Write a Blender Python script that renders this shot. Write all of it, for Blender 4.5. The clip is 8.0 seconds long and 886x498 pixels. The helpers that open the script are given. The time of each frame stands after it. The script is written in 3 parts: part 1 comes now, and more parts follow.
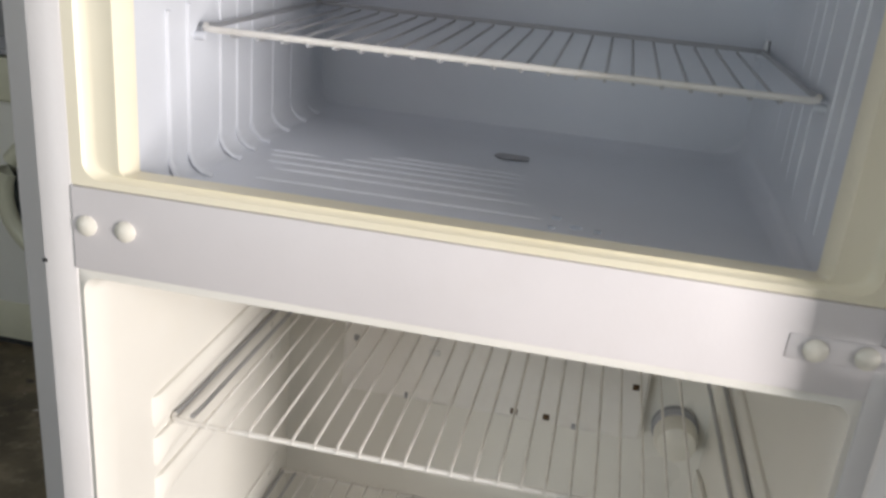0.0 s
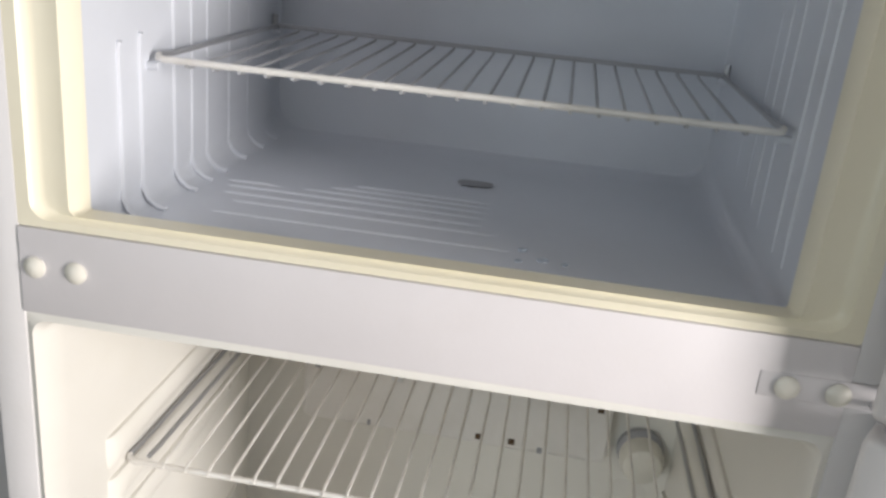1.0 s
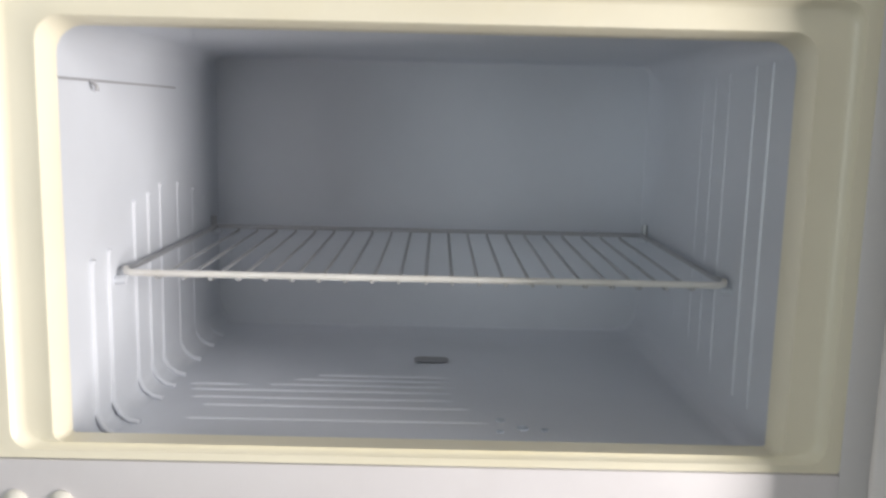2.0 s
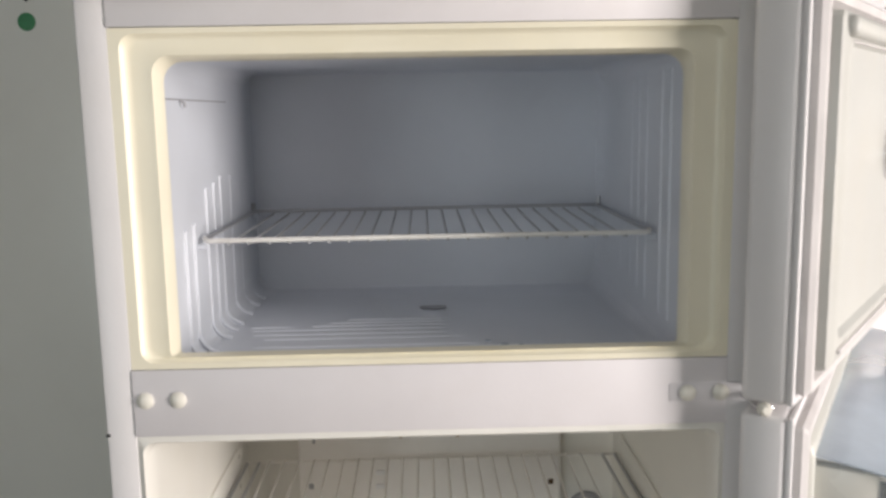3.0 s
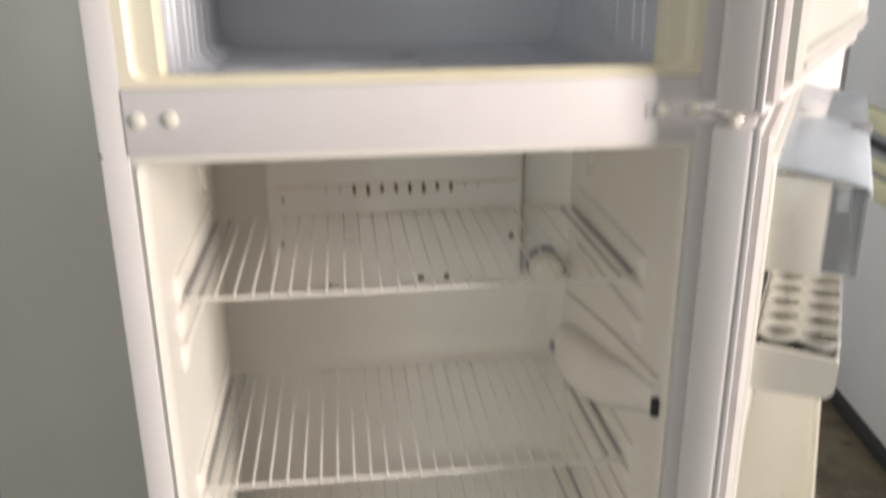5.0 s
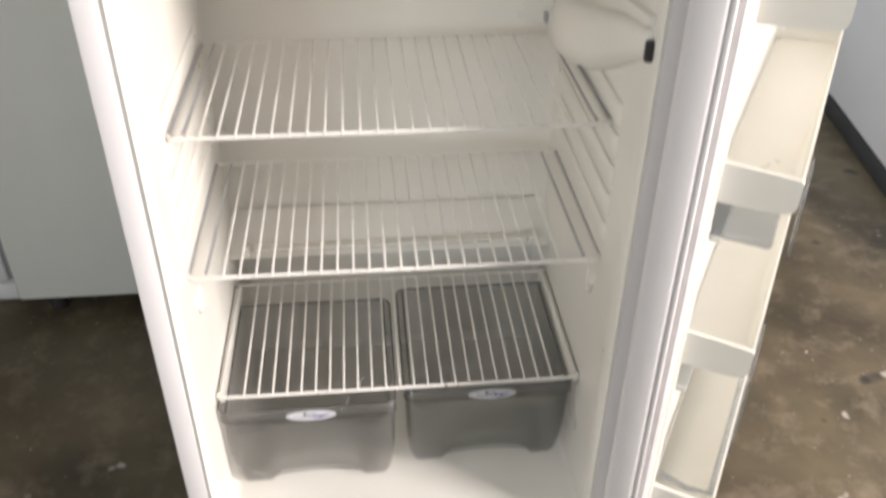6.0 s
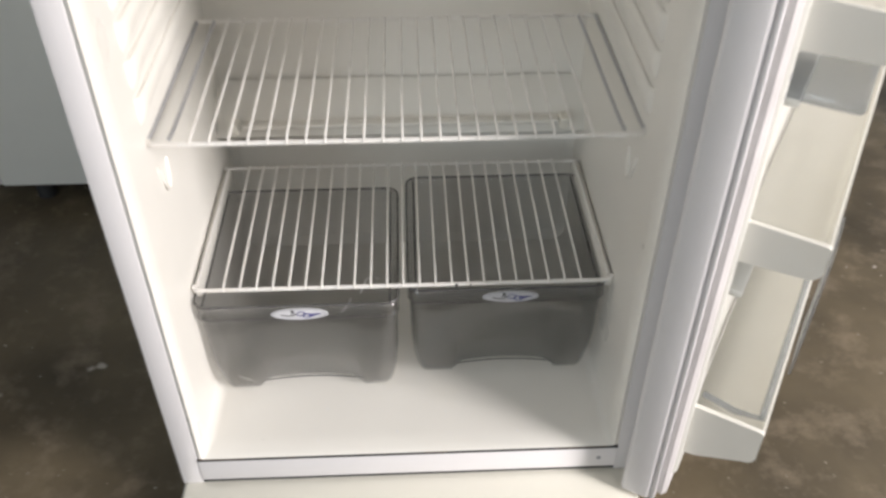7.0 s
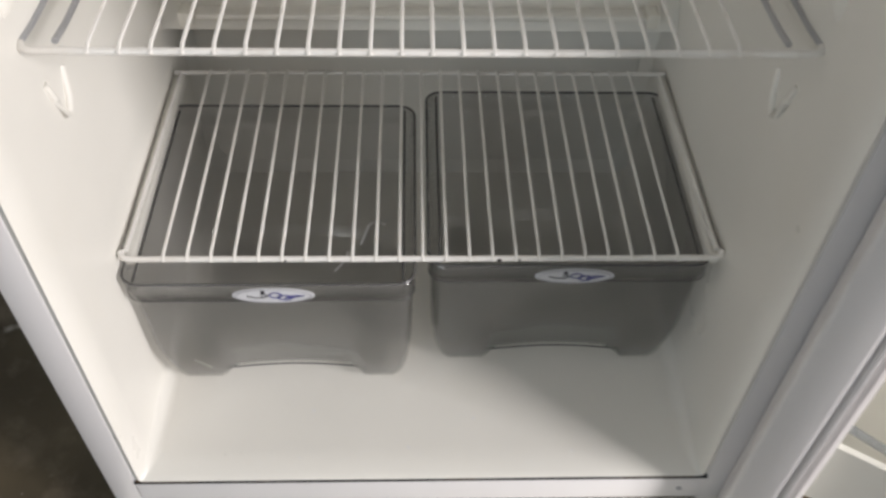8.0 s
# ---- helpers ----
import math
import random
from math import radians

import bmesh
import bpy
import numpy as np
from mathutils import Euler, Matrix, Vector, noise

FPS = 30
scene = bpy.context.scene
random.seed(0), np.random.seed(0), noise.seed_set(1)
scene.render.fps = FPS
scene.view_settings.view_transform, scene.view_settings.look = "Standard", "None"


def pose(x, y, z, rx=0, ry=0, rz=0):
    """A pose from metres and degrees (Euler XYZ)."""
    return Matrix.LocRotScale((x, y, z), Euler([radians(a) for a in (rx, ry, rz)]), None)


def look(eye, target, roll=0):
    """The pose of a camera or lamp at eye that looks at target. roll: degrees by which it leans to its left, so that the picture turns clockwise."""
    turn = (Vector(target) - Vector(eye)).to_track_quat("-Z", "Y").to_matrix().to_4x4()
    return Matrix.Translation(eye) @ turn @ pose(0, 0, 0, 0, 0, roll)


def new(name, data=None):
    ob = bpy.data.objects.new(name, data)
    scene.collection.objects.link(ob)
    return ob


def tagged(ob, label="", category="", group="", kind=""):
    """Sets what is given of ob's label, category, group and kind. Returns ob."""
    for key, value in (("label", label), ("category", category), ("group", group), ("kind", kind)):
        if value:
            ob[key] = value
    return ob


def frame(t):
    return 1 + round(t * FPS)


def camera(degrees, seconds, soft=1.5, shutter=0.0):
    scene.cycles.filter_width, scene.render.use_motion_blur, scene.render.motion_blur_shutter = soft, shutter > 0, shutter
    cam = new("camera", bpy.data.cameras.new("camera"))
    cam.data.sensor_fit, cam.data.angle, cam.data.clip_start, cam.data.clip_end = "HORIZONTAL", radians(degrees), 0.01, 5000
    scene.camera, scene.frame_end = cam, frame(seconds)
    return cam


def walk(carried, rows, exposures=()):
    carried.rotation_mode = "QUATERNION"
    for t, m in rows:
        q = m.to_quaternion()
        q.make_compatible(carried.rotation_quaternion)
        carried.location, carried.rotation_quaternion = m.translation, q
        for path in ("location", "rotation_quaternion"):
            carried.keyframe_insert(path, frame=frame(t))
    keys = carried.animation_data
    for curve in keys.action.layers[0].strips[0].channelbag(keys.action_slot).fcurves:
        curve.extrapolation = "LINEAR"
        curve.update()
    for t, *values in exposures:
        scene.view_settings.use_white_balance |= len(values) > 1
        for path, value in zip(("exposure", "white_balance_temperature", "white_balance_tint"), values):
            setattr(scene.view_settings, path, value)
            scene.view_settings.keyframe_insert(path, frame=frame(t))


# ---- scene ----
cam = camera(53.8, 8.0, soft=2.7, shutter=0.5)
PATH = [
    (0, (0.087, -0.533, 1.419), (-0.229, 1.308, 0.706), 5.3),
    (0.5, (0.075, -0.51, 1.427), (-0.211, 1.344, 0.735), 5.8),
    (1, (0.076, -0.513, 1.433), (-0.146, 1.351, 0.742), 5.6),
    (1.5, (0.066, -0.524, 1.451), (-0.15, 1.41, 0.987), 2.5),
    (1.7, (0.042, -0.52, 1.446), (-0.023, 1.446, 1.086), 2.6),
    (2.8, (-0.022, -0.73, 1.452), (0.047, 1.249, 1.171), 0.4),
    (3, (-0.005, -0.781, 1.447), (0.039, 1.195, 1.137), -1.0),
    (3.5, (-0.025, -0.85, 1.463), (0.089, 1.133, 1.233), -1.8),
    (4, (-0.072, -0.876, 1.454), (0.106, 1.098, 1.183), -2.4),
    (4.5, (-0.083, -0.856, 1.414), (0.114, 1.083, 0.968), -0.9),
    (4.8, (-0.075, -0.836, 1.383), (0.128, 1.07, 0.815), -0.6),
    (5, (-0.073, -0.827, 1.35), (0.137, 1.041, 0.67), -0.4),
    (5.2, (-0.068, -0.815, 1.315), (0.141, 0.993, 0.485), -0.0),
    (6.3, (-0.002, -0.821, 1.154), (0.115, 0.759, -0.067), -0.3),
    (6.5, (0.016, -0.809, 1.131), (0.092, 0.737, -0.135), -1.3),
    (7, (0.013, -0.704, 1.036), (0.08, 0.825, -0.253), 0.1),
    (7.5, (-0.044, -0.506, 0.898), (0.163, 0.902, -0.507), 6.2),
    (8, (-0.008, -0.398, 0.867), (0.056, 0.939, -0.618), 1.9),
]
LIGHTNESS = [(0, 0.14, 6550, 11.5), (1.0, 0.12, 6500, 11), (1.5, 0.27, 6500, 10.5), (1.7, 0.25, 6500, 10), (3, -0.02, 6650, 12), (3.5, 0.02, 6700, 12.5), (4.5, 0.12, 6950, 14), (5.2, 0.16, 7050, 14.5), (6.3, 0.80, 6550, 14), (7, 0.40, 6450, 12.5), (7.5, 0.39, 6450, 12), (8, 0.07, 6400, 12)]
walk(cam, [(t, look(eye, target, roll)) for t, eye, target, roll in PATH], LIGHTNESS)

# ---- world, light ----
world = bpy.data.worlds.new("world")
scene.world = world
world.use_nodes = True
wn = world.node_tree.nodes
sky = wn.new("ShaderNodeTexSky")
sky.sky_type, sky.sun_disc = "NISHITA", False
sky.sun_elevation, sky.sun_rotation = radians(35), radians(100)
wn["Background"].inputs[1].default_value = 0.10
world.node_tree.links.new(sky.outputs[0], wn["Background"].inputs[0])


def area(name, m, sx, sy, watts, colour):
    lamp = bpy.data.lights.new(name, "AREA")
    lamp.shape, lamp.size, lamp.size_y, lamp.energy, lamp.color = "RECTANGLE", sx, sy, watts, colour
    ob = new(name, lamp)
    ob.matrix_world = m
    return ob


area("daylight_doorway", look((2.54, -1.50, 1.30), (0.0, 0.1, 1.0)), 0.70, 1.85, 114, (1.0, 0.955, 0.93))
area("daylight_shop_window", look((-2.0, -3.46, 1.30), (0.2, 0.2, 1.1)), 1.15, 1.35, 20, (0.84, 0.96, 1.0))
# fill lamp at an unseen back opening, added to brighten the right-hand refrigerator
area("back_fill_lamp", look((-0.35, 3.16, 1.75), (0.9, 0.4, 0.9)), 1.0, 0.95, 30, (0.84, 0.95, 1.0))
# added overhead fill for the ambient level, out of view
area("tube_fill_lamp", look((0.5, -2.8, 2.77), (0.5, -2.8, 0)), 1.2, 0.12, 8, (0.9, 0.97, 1.0))

# ---- materials ----


def mat(name, base, rough=0.5, metal=0.0, vary=0.06, scale=6.0, bump=0.0, bump_scale=120.0, stain=None, amount=0.0, stain_scale=3.0, coat=0.0, spread=0.0, specks=None, shine=0.5):
    """A surface with two scales of variation: broad tone and fine grain, and stains of a second colour."""
    m = bpy.data.materials.new(name)
    m.use_nodes = True
    t = m.node_tree
    n, link = t.nodes, t.links.new
    p = n["Principled BSDF"]
    co = n.new("ShaderNodeTexCoord")
    info = n.new("ShaderNodeObjectInfo")
    big = n.new("ShaderNodeTexNoise")
    big.inputs["Scale"].default_value, big.inputs["Detail"].default_value = scale, 5
    fine = n.new("ShaderNodeTexNoise")
    fine.inputs["Scale"].default_value, fine.inputs["Detail"].default_value = bump_scale, 3
    link(co.outputs["Object"], big.inputs["Vector"])
    link(co.outputs["Object"], fine.inputs["Vector"])
    ramp = n.new("ShaderNodeMapRange")
    ramp.inputs["From Min"].default_value, ramp.inputs["From Max"].default_value = 0.3, 0.7
    ramp.inputs["To Min"].default_value, ramp.inputs["To Max"].default_value = 1 - vary, 1 + vary * 0.4
    link(big.outputs["Fac"], ramp.inputs["Value"])
    tint = n.new("ShaderNodeMix")
    tint.data_type, tint.blend_type = "RGBA", "MULTIPLY"
    tint.inputs["Factor"].default_value = 1.0
    tint.inputs["A"].default_value = (*base, 1)
    link(ramp.outputs["Result"], tint.inputs["B"])
    colour = tint.outputs["Result"]
    if stain:
        spots = n.new("ShaderNodeTexNoise")
        spots.inputs["Scale"].default_value, spots.inputs["Detail"].default_value, spots.inputs["Roughness"].default_value = stain_scale, 8, 0.65
        link(co.outputs["Object"], spots.inputs["Vector"])
        cut = n.new("ShaderNodeMapRange")
        cut.inputs["From Min"].default_value, cut.inputs["From Max"].default_value = 0.5, 0.72
        cut.inputs["To Max"].default_value = amount
        link(spots.outputs["Fac"], cut.inputs["Value"])
        mix = n.new("ShaderNodeMix")
        mix.data_type = "RGBA"
        link(cut.outputs["Result"], mix.inputs["Factor"])
        link(colour, mix.inputs["A"])
        mix.inputs["B"].default_value = (*stain, 1)
        colour = mix.outputs["Result"]
    if specks:
        for size, lo, hi, shade in specks:
            dots = n.new("ShaderNodeTexNoise")
            dots.inputs["Scale"].default_value, dots.inputs["Detail"].default_value = size, 2
            link(co.outputs["Object"], dots.inputs["Vector"])
            edge = n.new("ShaderNodeMapRange")
            edge.inputs["From Min"].default_value, edge.inputs["From Max"].default_value = lo, hi
            link(dots.outputs["Fac"], edge.inputs["Value"])
            over = n.new("ShaderNodeMix")
            over.data_type = "RGBA"
            link(edge.outputs["Result"], over.inputs["Factor"])
            link(colour, over.inputs["A"])
            over.inputs["B"].default_value = (*shade, 1)
            colour = over.outputs["Result"]
    if spread:
        hue = n.new("ShaderNodeHueSaturation")
        each = n.new("ShaderNodeMapRange")
        each.inputs["To Min"].default_value, each.inputs["To Max"].default_value = 1 - spread, 1 + spread
        link(info.outputs["Random"], each.inputs["Value"])
        link(each.outputs["Result"], hue.inputs["Value"])
        link(colour, hue.inputs["Color"])
        colour = hue.outputs["Color"]
    link(colour, p.inputs["Base Color"])
    rr = n.new("ShaderNodeMapRange")
    rr.inputs["To Min"].default_value, rr.inputs["To Max"].default_value = max(rough - 0.08, 0.03), rough + 0.08
    link(big.outputs["Fac"], rr.inputs["Value"])
    link(rr.outputs["Result"], p.inputs["Roughness"])
    p.inputs["Metallic"].default_value = metal
    p.inputs["Coat Weight"].default_value = coat
    p.inputs["Specular IOR Level"].default_value = shine
    if bump:
        b = n.new("ShaderNodeBump")
        b.inputs["Strength"].default_value, b.inputs["Distance"].default_value = bump, 0.002
        link(fine.outputs["Fac"], b.inputs["Height"])
        link(b.outputs["Normal"], p.inputs["Normal"])
    return m


def clear(name, tint, body, fac, rough=0.15):
    """A tinted see-through plastic: part light passes, part is caught by the cloudy glossy body."""
    m = bpy.data.materials.new(name)
    m.use_nodes = True
    t = m.node_tree
    n, link = t.nodes, t.links.new
    p = n["Principled BSDF"]
    p.inputs["Base Color"].default_value, p.inputs["Roughness"].default_value = (*body, 1), rough
    see = n.new("ShaderNodeBsdfTransparent")
    see.inputs["Color"].default_value = (*tint, 1)
    haze = n.new("ShaderNodeTexNoise")
    haze.inputs["Scale"].default_value, haze.inputs["Detail"].default_value = 14, 6
    co = n.new("ShaderNodeTexCoord")
    link(co.outputs["Object"], haze.inputs["Vector"])
    rng = n.new("ShaderNodeMapRange")
    rng.inputs["To Min"].default_value, rng.inputs["To Max"].default_value = fac * 0.75, fac * 1.25
    link(haze.outputs["Fac"], rng.inputs["Value"])
    mix = n.new("ShaderNodeMixShader")
    link(rng.outputs["Result"], mix.inputs[0])
    link(see.outputs[0], mix.inputs[1])
    link(p.outputs[0], mix.inputs[2])
    facing = n.new("ShaderNodeLayerWeight")
    steep = n.new("ShaderNodeMath")
    steep.operation, steep.inputs[1].default_value = "POWER", 4.0
    link(facing.outputs["Facing"], steep.inputs[0])
    amount = n.new("ShaderNodeMapRange")
    amount.inputs["To Min"].default_value, amount.inputs["To Max"].default_value = 0.03, 0.45
    link(steep.outputs[0], amount.inputs["Value"])
    shine = n.new("ShaderNodeBsdfGlossy")
    shine.inputs["Roughness"].default_value = rough * 0.6
    gloss = n.new("ShaderNodeMixShader")
    link(amount.outputs["Result"], gloss.inputs[0])
    link(mix.outputs[0], gloss.inputs[1])
    link(shine.outputs[0], gloss.inputs[2])
    link(gloss.outputs[0], n["Material Output"].inputs["Surface"])
    return m


def glow(name, colour, strength):
    m = bpy.data.materials.new(name)
    m.use_nodes = True
    p = m.node_tree.nodes["Principled BSDF"]
    p.inputs["Base Color"].default_value = (*colour, 1)
    p.inputs["Emission Color"].default_value, p.inputs["Emission Strength"].default_value = (*colour, 1), strength
    return m


ENAMEL = mat("white_enamel", (0.76, 0.74, 0.74), 0.38, vary=0.05, scale=3, bump=0.05, bump_scale=260, stain=(0.62, 0.58, 0.50), amount=0.10, stain_scale=9)
ENAMEL_GREY = mat("grey_white_enamel", (0.80, 0.795, 0.735), 0.30, vary=0.05, scale=2, bump=0.04, bump_scale=200, stain=(0.5, 0.48, 0.43), amount=0.08, stain_scale=6)
STRIP = mat("white_painted_steel", (0.74, 0.71, 0.72), 0.42, vary=0.05, scale=8, bump=0.05, bump_scale=300, stain=(0.62, 0.57, 0.54), amount=0.15, stain_scale=14)
CREAM = mat("yellowed_plastic", (0.85, 0.80, 0.64), 0.35, vary=0.09, scale=5, bump=0.03, stain=(0.78, 0.70, 0.48), amount=0.3, stain_scale=7)
LID = mat("ivory_plastic", (0.80, 0.775, 0.68), 0.34, vary=0.05, scale=6, bump=0.04, stain=(0.68, 0.62, 0.48), amount=0.2)
FREEZER = mat("grey_white_aluminium", (0.69, 0.715, 0.765), 0.33, metal=0.05, vary=0.08, scale=7, bump=0.02, bump_scale=160, stain=(0.45, 0.47, 0.50), amount=0.14, stain_scale=14)
STREAK = mat("rust_streak", (0.50, 0.38, 0.24), 0.7, vary=0.3, scale=80)
LINER = mat("ivory_liner_plastic", (0.79, 0.77, 0.715), 0.30, vary=0.06, scale=4, bump=0.03, stain=(0.70, 0.64, 0.50), amount=0.12, stain_scale=6)
# ivory set below the shelf plastic's, holding down direct doorway light by colour
DOORLINER = mat("dimmed_ivory_door_plastic", (0.62, 0.615, 0.57), 0.32, vary=0.05, scale=4, bump=0.03, stain=(0.74, 0.69, 0.56), amount=0.15, stain_scale=8)
# darker copy of the door plastic, dimming a panel the doorway light overexposes
FREEZERDOOR = mat("dimmed_freezer_door_plastic", (0.55, 0.545, 0.51), 0.36, vary=0.07, scale=5, bump=0.04, stain=(0.50, 0.46, 0.38), amount=0.2, stain_scale=9)
BIN = mat("ivory_shelf_plastic", (0.81, 0.79, 0.72), 0.30, vary=0.05, scale=6, bump=0.03, stain=(0.72, 0.66, 0.52), amount=0.12, stain_scale=10)
PLATE = mat("white_back_plate", (0.78, 0.76, 0.73), 0.4, vary=0.06, scale=9, bump=0.06, stain=(0.6, 0.55, 0.46), amount=0.2, stain_scale=12)
WIRE = mat("white_coated_wire", (0.82, 0.80, 0.76), 0.35, vary=0.08, scale=30, stain=(0.55, 0.48, 0.38), amount=0.3, stain_scale=40)
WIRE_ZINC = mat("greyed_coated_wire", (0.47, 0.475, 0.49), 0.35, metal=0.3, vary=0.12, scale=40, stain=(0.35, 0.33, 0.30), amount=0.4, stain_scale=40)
GASKET = mat("grey_rubber", (0.62, 0.59, 0.58), 0.6, vary=0.1, scale=20)
DARK = mat("dark_rubber", (0.03, 0.03, 0.03), 0.6, vary=0.2, scale=20)
SILVER = mat("grey_badge_metal", (0.48, 0.47, 0.45), 0.32, metal=0.6, vary=0.06, scale=30)
CHROME = mat("chrome", (0.75, 0.75, 0.76), 0.15, metal=1.0, vary=0.05, scale=20)
CAP = mat("ivory_screw_cap", (0.76, 0.735, 0.66), 0.35, vary=0.05, scale=40)
BLUE = mat("blue_carton", (0.015, 0.19, 0.60), 0.4, vary=0.15, scale=12)
PALEBLUE = mat("pale_blue_print", (0.35, 0.55, 0.8), 0.4, vary=0.05)
BLACKINK = mat("black_sticker_print", (0.02, 0.018, 0.02), 0.7, vary=0.2, scale=60, shine=0.15)
WHITEINK = mat("white_print", (0.75, 0.75, 0.75), 0.5)
GREEN = mat("green_sticker_print", (0.02, 0.22, 0.07), 0.45, vary=0.25, scale=90)
VIOLET = mat("violet_print", (0.07, 0.07, 0.24), 0.45)
LABEL = mat("silvery_label", (0.62, 0.62, 0.64), 0.35, vary=0.05, scale=40)
RUST = mat("rusty_stain", (0.10, 0.06, 0.03), 0.8, vary=0.3, scale=60)
SMOKE = clear("smoky_plastic", (0.965, 0.965, 0.962), (0.13, 0.128, 0.125), 0.16, 0.13)
RIM = mat("dark_smoky_plastic", (0.09, 0.088, 0.086), 0.25, vary=0.1, scale=30)
FLAP = clear("clear_smoky_plastic", (0.80, 0.82, 0.84), (0.36, 0.37, 0.39), 0.22, 0.12)
# pale blue body puts the lid's sky reflection into its colour
FROST = clear("frosted_plastic", (0.88, 0.92, 0.97), (0.74, 0.82, 0.92), 0.75, 0.12)
CONCRETE = mat("dirty_concrete", (0.128, 0.101, 0.062), 0.42, vary=0.6, scale=4.5, bump=0.6, bump_scale=55, stain=(0.27, 0.215, 0.155), amount=0.6, stain_scale=16, specks=((60, 0.71, 0.79, (0.42, 0.38, 0.33)), (17, 0.72, 0.77, (0.45, 0.41, 0.36)), (9, 0.70, 0.76, (0.035, 0.03, 0.024))))
WALL = mat("painted_plaster", (0.42, 0.43, 0.44), 0.7, vary=0.08, scale=1.2, bump=0.15, bump_scale=60, stain=(0.33, 0.33, 0.31), amount=0.3)
CEIL = mat("ceiling_plaster", (0.50, 0.50, 0.49), 0.8, vary=0.06, scale=1.0, bump=0.1, bump_scale=40)
GREYPART = mat("grey_plastic", (0.36, 0.36, 0.38), 0.4, vary=0.08, scale=15)
CREAMTRIM = mat("cream_trim_plastic", (0.78, 0.74, 0.50), 0.35, vary=0.06, scale=10)
WASHER = mat("washer_cream_plastic", (0.68, 0.67, 0.52), 0.35, vary=0.08, scale=8)
DIMGLASS = mat("dark_glass", (0.03, 0.035, 0.04), 0.08, vary=0.1)
TUBE = glow("lit_tube", (1.0, 0.96, 0.88), 6.0)

# ---- building helpers ----


def mesh_of(bm, name, material, smooth=True):
    bmesh.ops.recalc_face_normals(bm, faces=bm.faces)
    me = bpy.data.meshes.new(name)
    bm.to_mesh(me)
    bm.free()
    me.materials.append(material)
    if smooth:
        for poly in me.polygons:
            poly.use_smooth = True
        me.set_sharp_from_angle(angle=radians(38))
    return me


def part(name, bm, material, parent=None, label=""):
    ob = new(name, mesh_of(bm, name, material))
    ob.parent = parent
    return tagged(ob, label) if label else ob


def thing(name, label, category, m=None, group="", kind=""):
    ob = new(name)
    ob.empty_display_size = 0.1
    if m is not None:
        ob.matrix_world = m
    return tagged(ob, label, category, group, kind)


def box(x0, x1, y0, y1, z0, z1, bevel=0.0, seg=2, bm=None):
    bm = bm or bmesh.new()
    made = bmesh.ops.create_cube(bm, size=1.0)["verts"]
    for v in made:
        v.co = Vector(((x0 + x1) / 2 + v.co.x * (x1 - x0), (y0 + y1) / 2 + v.co.y * (y1 - y0), (z0 + z1) / 2 + v.co.z * (z1 - z0)))
    if bevel:
        edges = list({e for v in made for e in v.link_edges})
        bmesh.ops.bevel(bm, geom=edges, offset=bevel, segments=seg, profile=0.5, affect="EDGES")
    return bm


def tube(points, r, seg=8, bm=None, flat=1.0):
    """A bent rod through points; flat squeezes its section."""
    bm = bm or bmesh.new()
    pts = [Vector(p) for p in points]
    rings = []
    for i, p in enumerate(pts):
        way = (pts[min(i + 1, len(pts) - 1)] - pts[max(i - 1, 0)]).normalized()
        ref = Vector((0, 0, 1)) if abs(way.z) < 0.9 else Vector((1, 0, 0))
        a = way.cross(ref).normalized()
        b = a.cross(way).normalized()
        rings.append([bm.verts.new(p + r * (math.cos(k * math.tau / seg) * a + flat * math.sin(k * math.tau / seg) * b)) for k in range(seg)])
    for q, w in zip(rings, rings[1:]):
        for k in range(seg):
            bm.faces.new((q[k], q[(k + 1) % seg], w[(k + 1) % seg], w[k]))
    bm.faces.new(rings[0][::-1])
    bm.faces.new(rings[-1])
    return bm


def disc(r, depth, seg=20, dome=0.0, bm=None, centre=(0, 0, 0), sx=1.0, sz=1.0):
    """A round button that faces -y, its back at y = 0."""
    bm = bm or bmesh.new()
    cx, cy, cz = centre
    steps = [(1.0, 0.0), (1.0, -depth * 0.7), (0.86, -depth)] + ([(0.5, -depth - dome * 0.75)] if dome else [])
    rings = [[bm.verts.new((cx + sx * r * s * math.cos(k * math.tau / seg), cy + y, cz + sz * r * s * math.sin(k * math.tau / seg))) for k in range(seg)] for s, y in steps]
    for q, w in zip(rings, rings[1:]):
        for k in range(seg):
            bm.faces.new((q[k], q[(k + 1) % seg], w[(k + 1) % seg], w[k]))
    bm.faces.new(rings[0])
    bm.faces.new(rings[-1][::-1])
    return bm


def rounded(x0, x1, z0, z1, r, seg=5):
    """The outline of a rectangle with round corners, in x and z; r may be a pair: upper and lower corners."""
    out = []
    q, w = r if isinstance(r, tuple) else (r, r)
    for cx, cz, a, r in ((x1 - q, z1 - q, 0, q), (x0 + q, z1 - q, 90, q), (x0 + w, z0 + w, 180, w), (x1 - w, z0 + w, 270, w)):
        for k in range(seg + 1):
            t = radians(a + 90 * k / seg)
            out.append((cx + r * math.cos(t), cz + r * math.sin(t)))
    return out


def hollow(loops, close=True, bm=None, seg=5):
    """A skin through loops (x0, x1, z0, z1, radius, y), one behind the other; close caps the last."""
    bm = bm or bmesh.new()
    rings = [[bm.verts.new((x, y, z)) for x, z in rounded(x0, x1, z0, z1, r, seg)] for x0, x1, z0, z1, r, y in loops]
    n = len(rings[0])
    for q, w in zip(rings, rings[1:]):
        for k in range(n):
            bm.faces.new((q[k], q[(k + 1) % n], w[(k + 1) % n], w[k]))
    if close:
        bm.faces.new(rings[-1])
    return bm


# ---- room ----
def plain(name, bm, material, label, category):
    ob = new(name, mesh_of(bm, name, material, smooth=False))
    return tagged(ob, label, category, kind="structure")


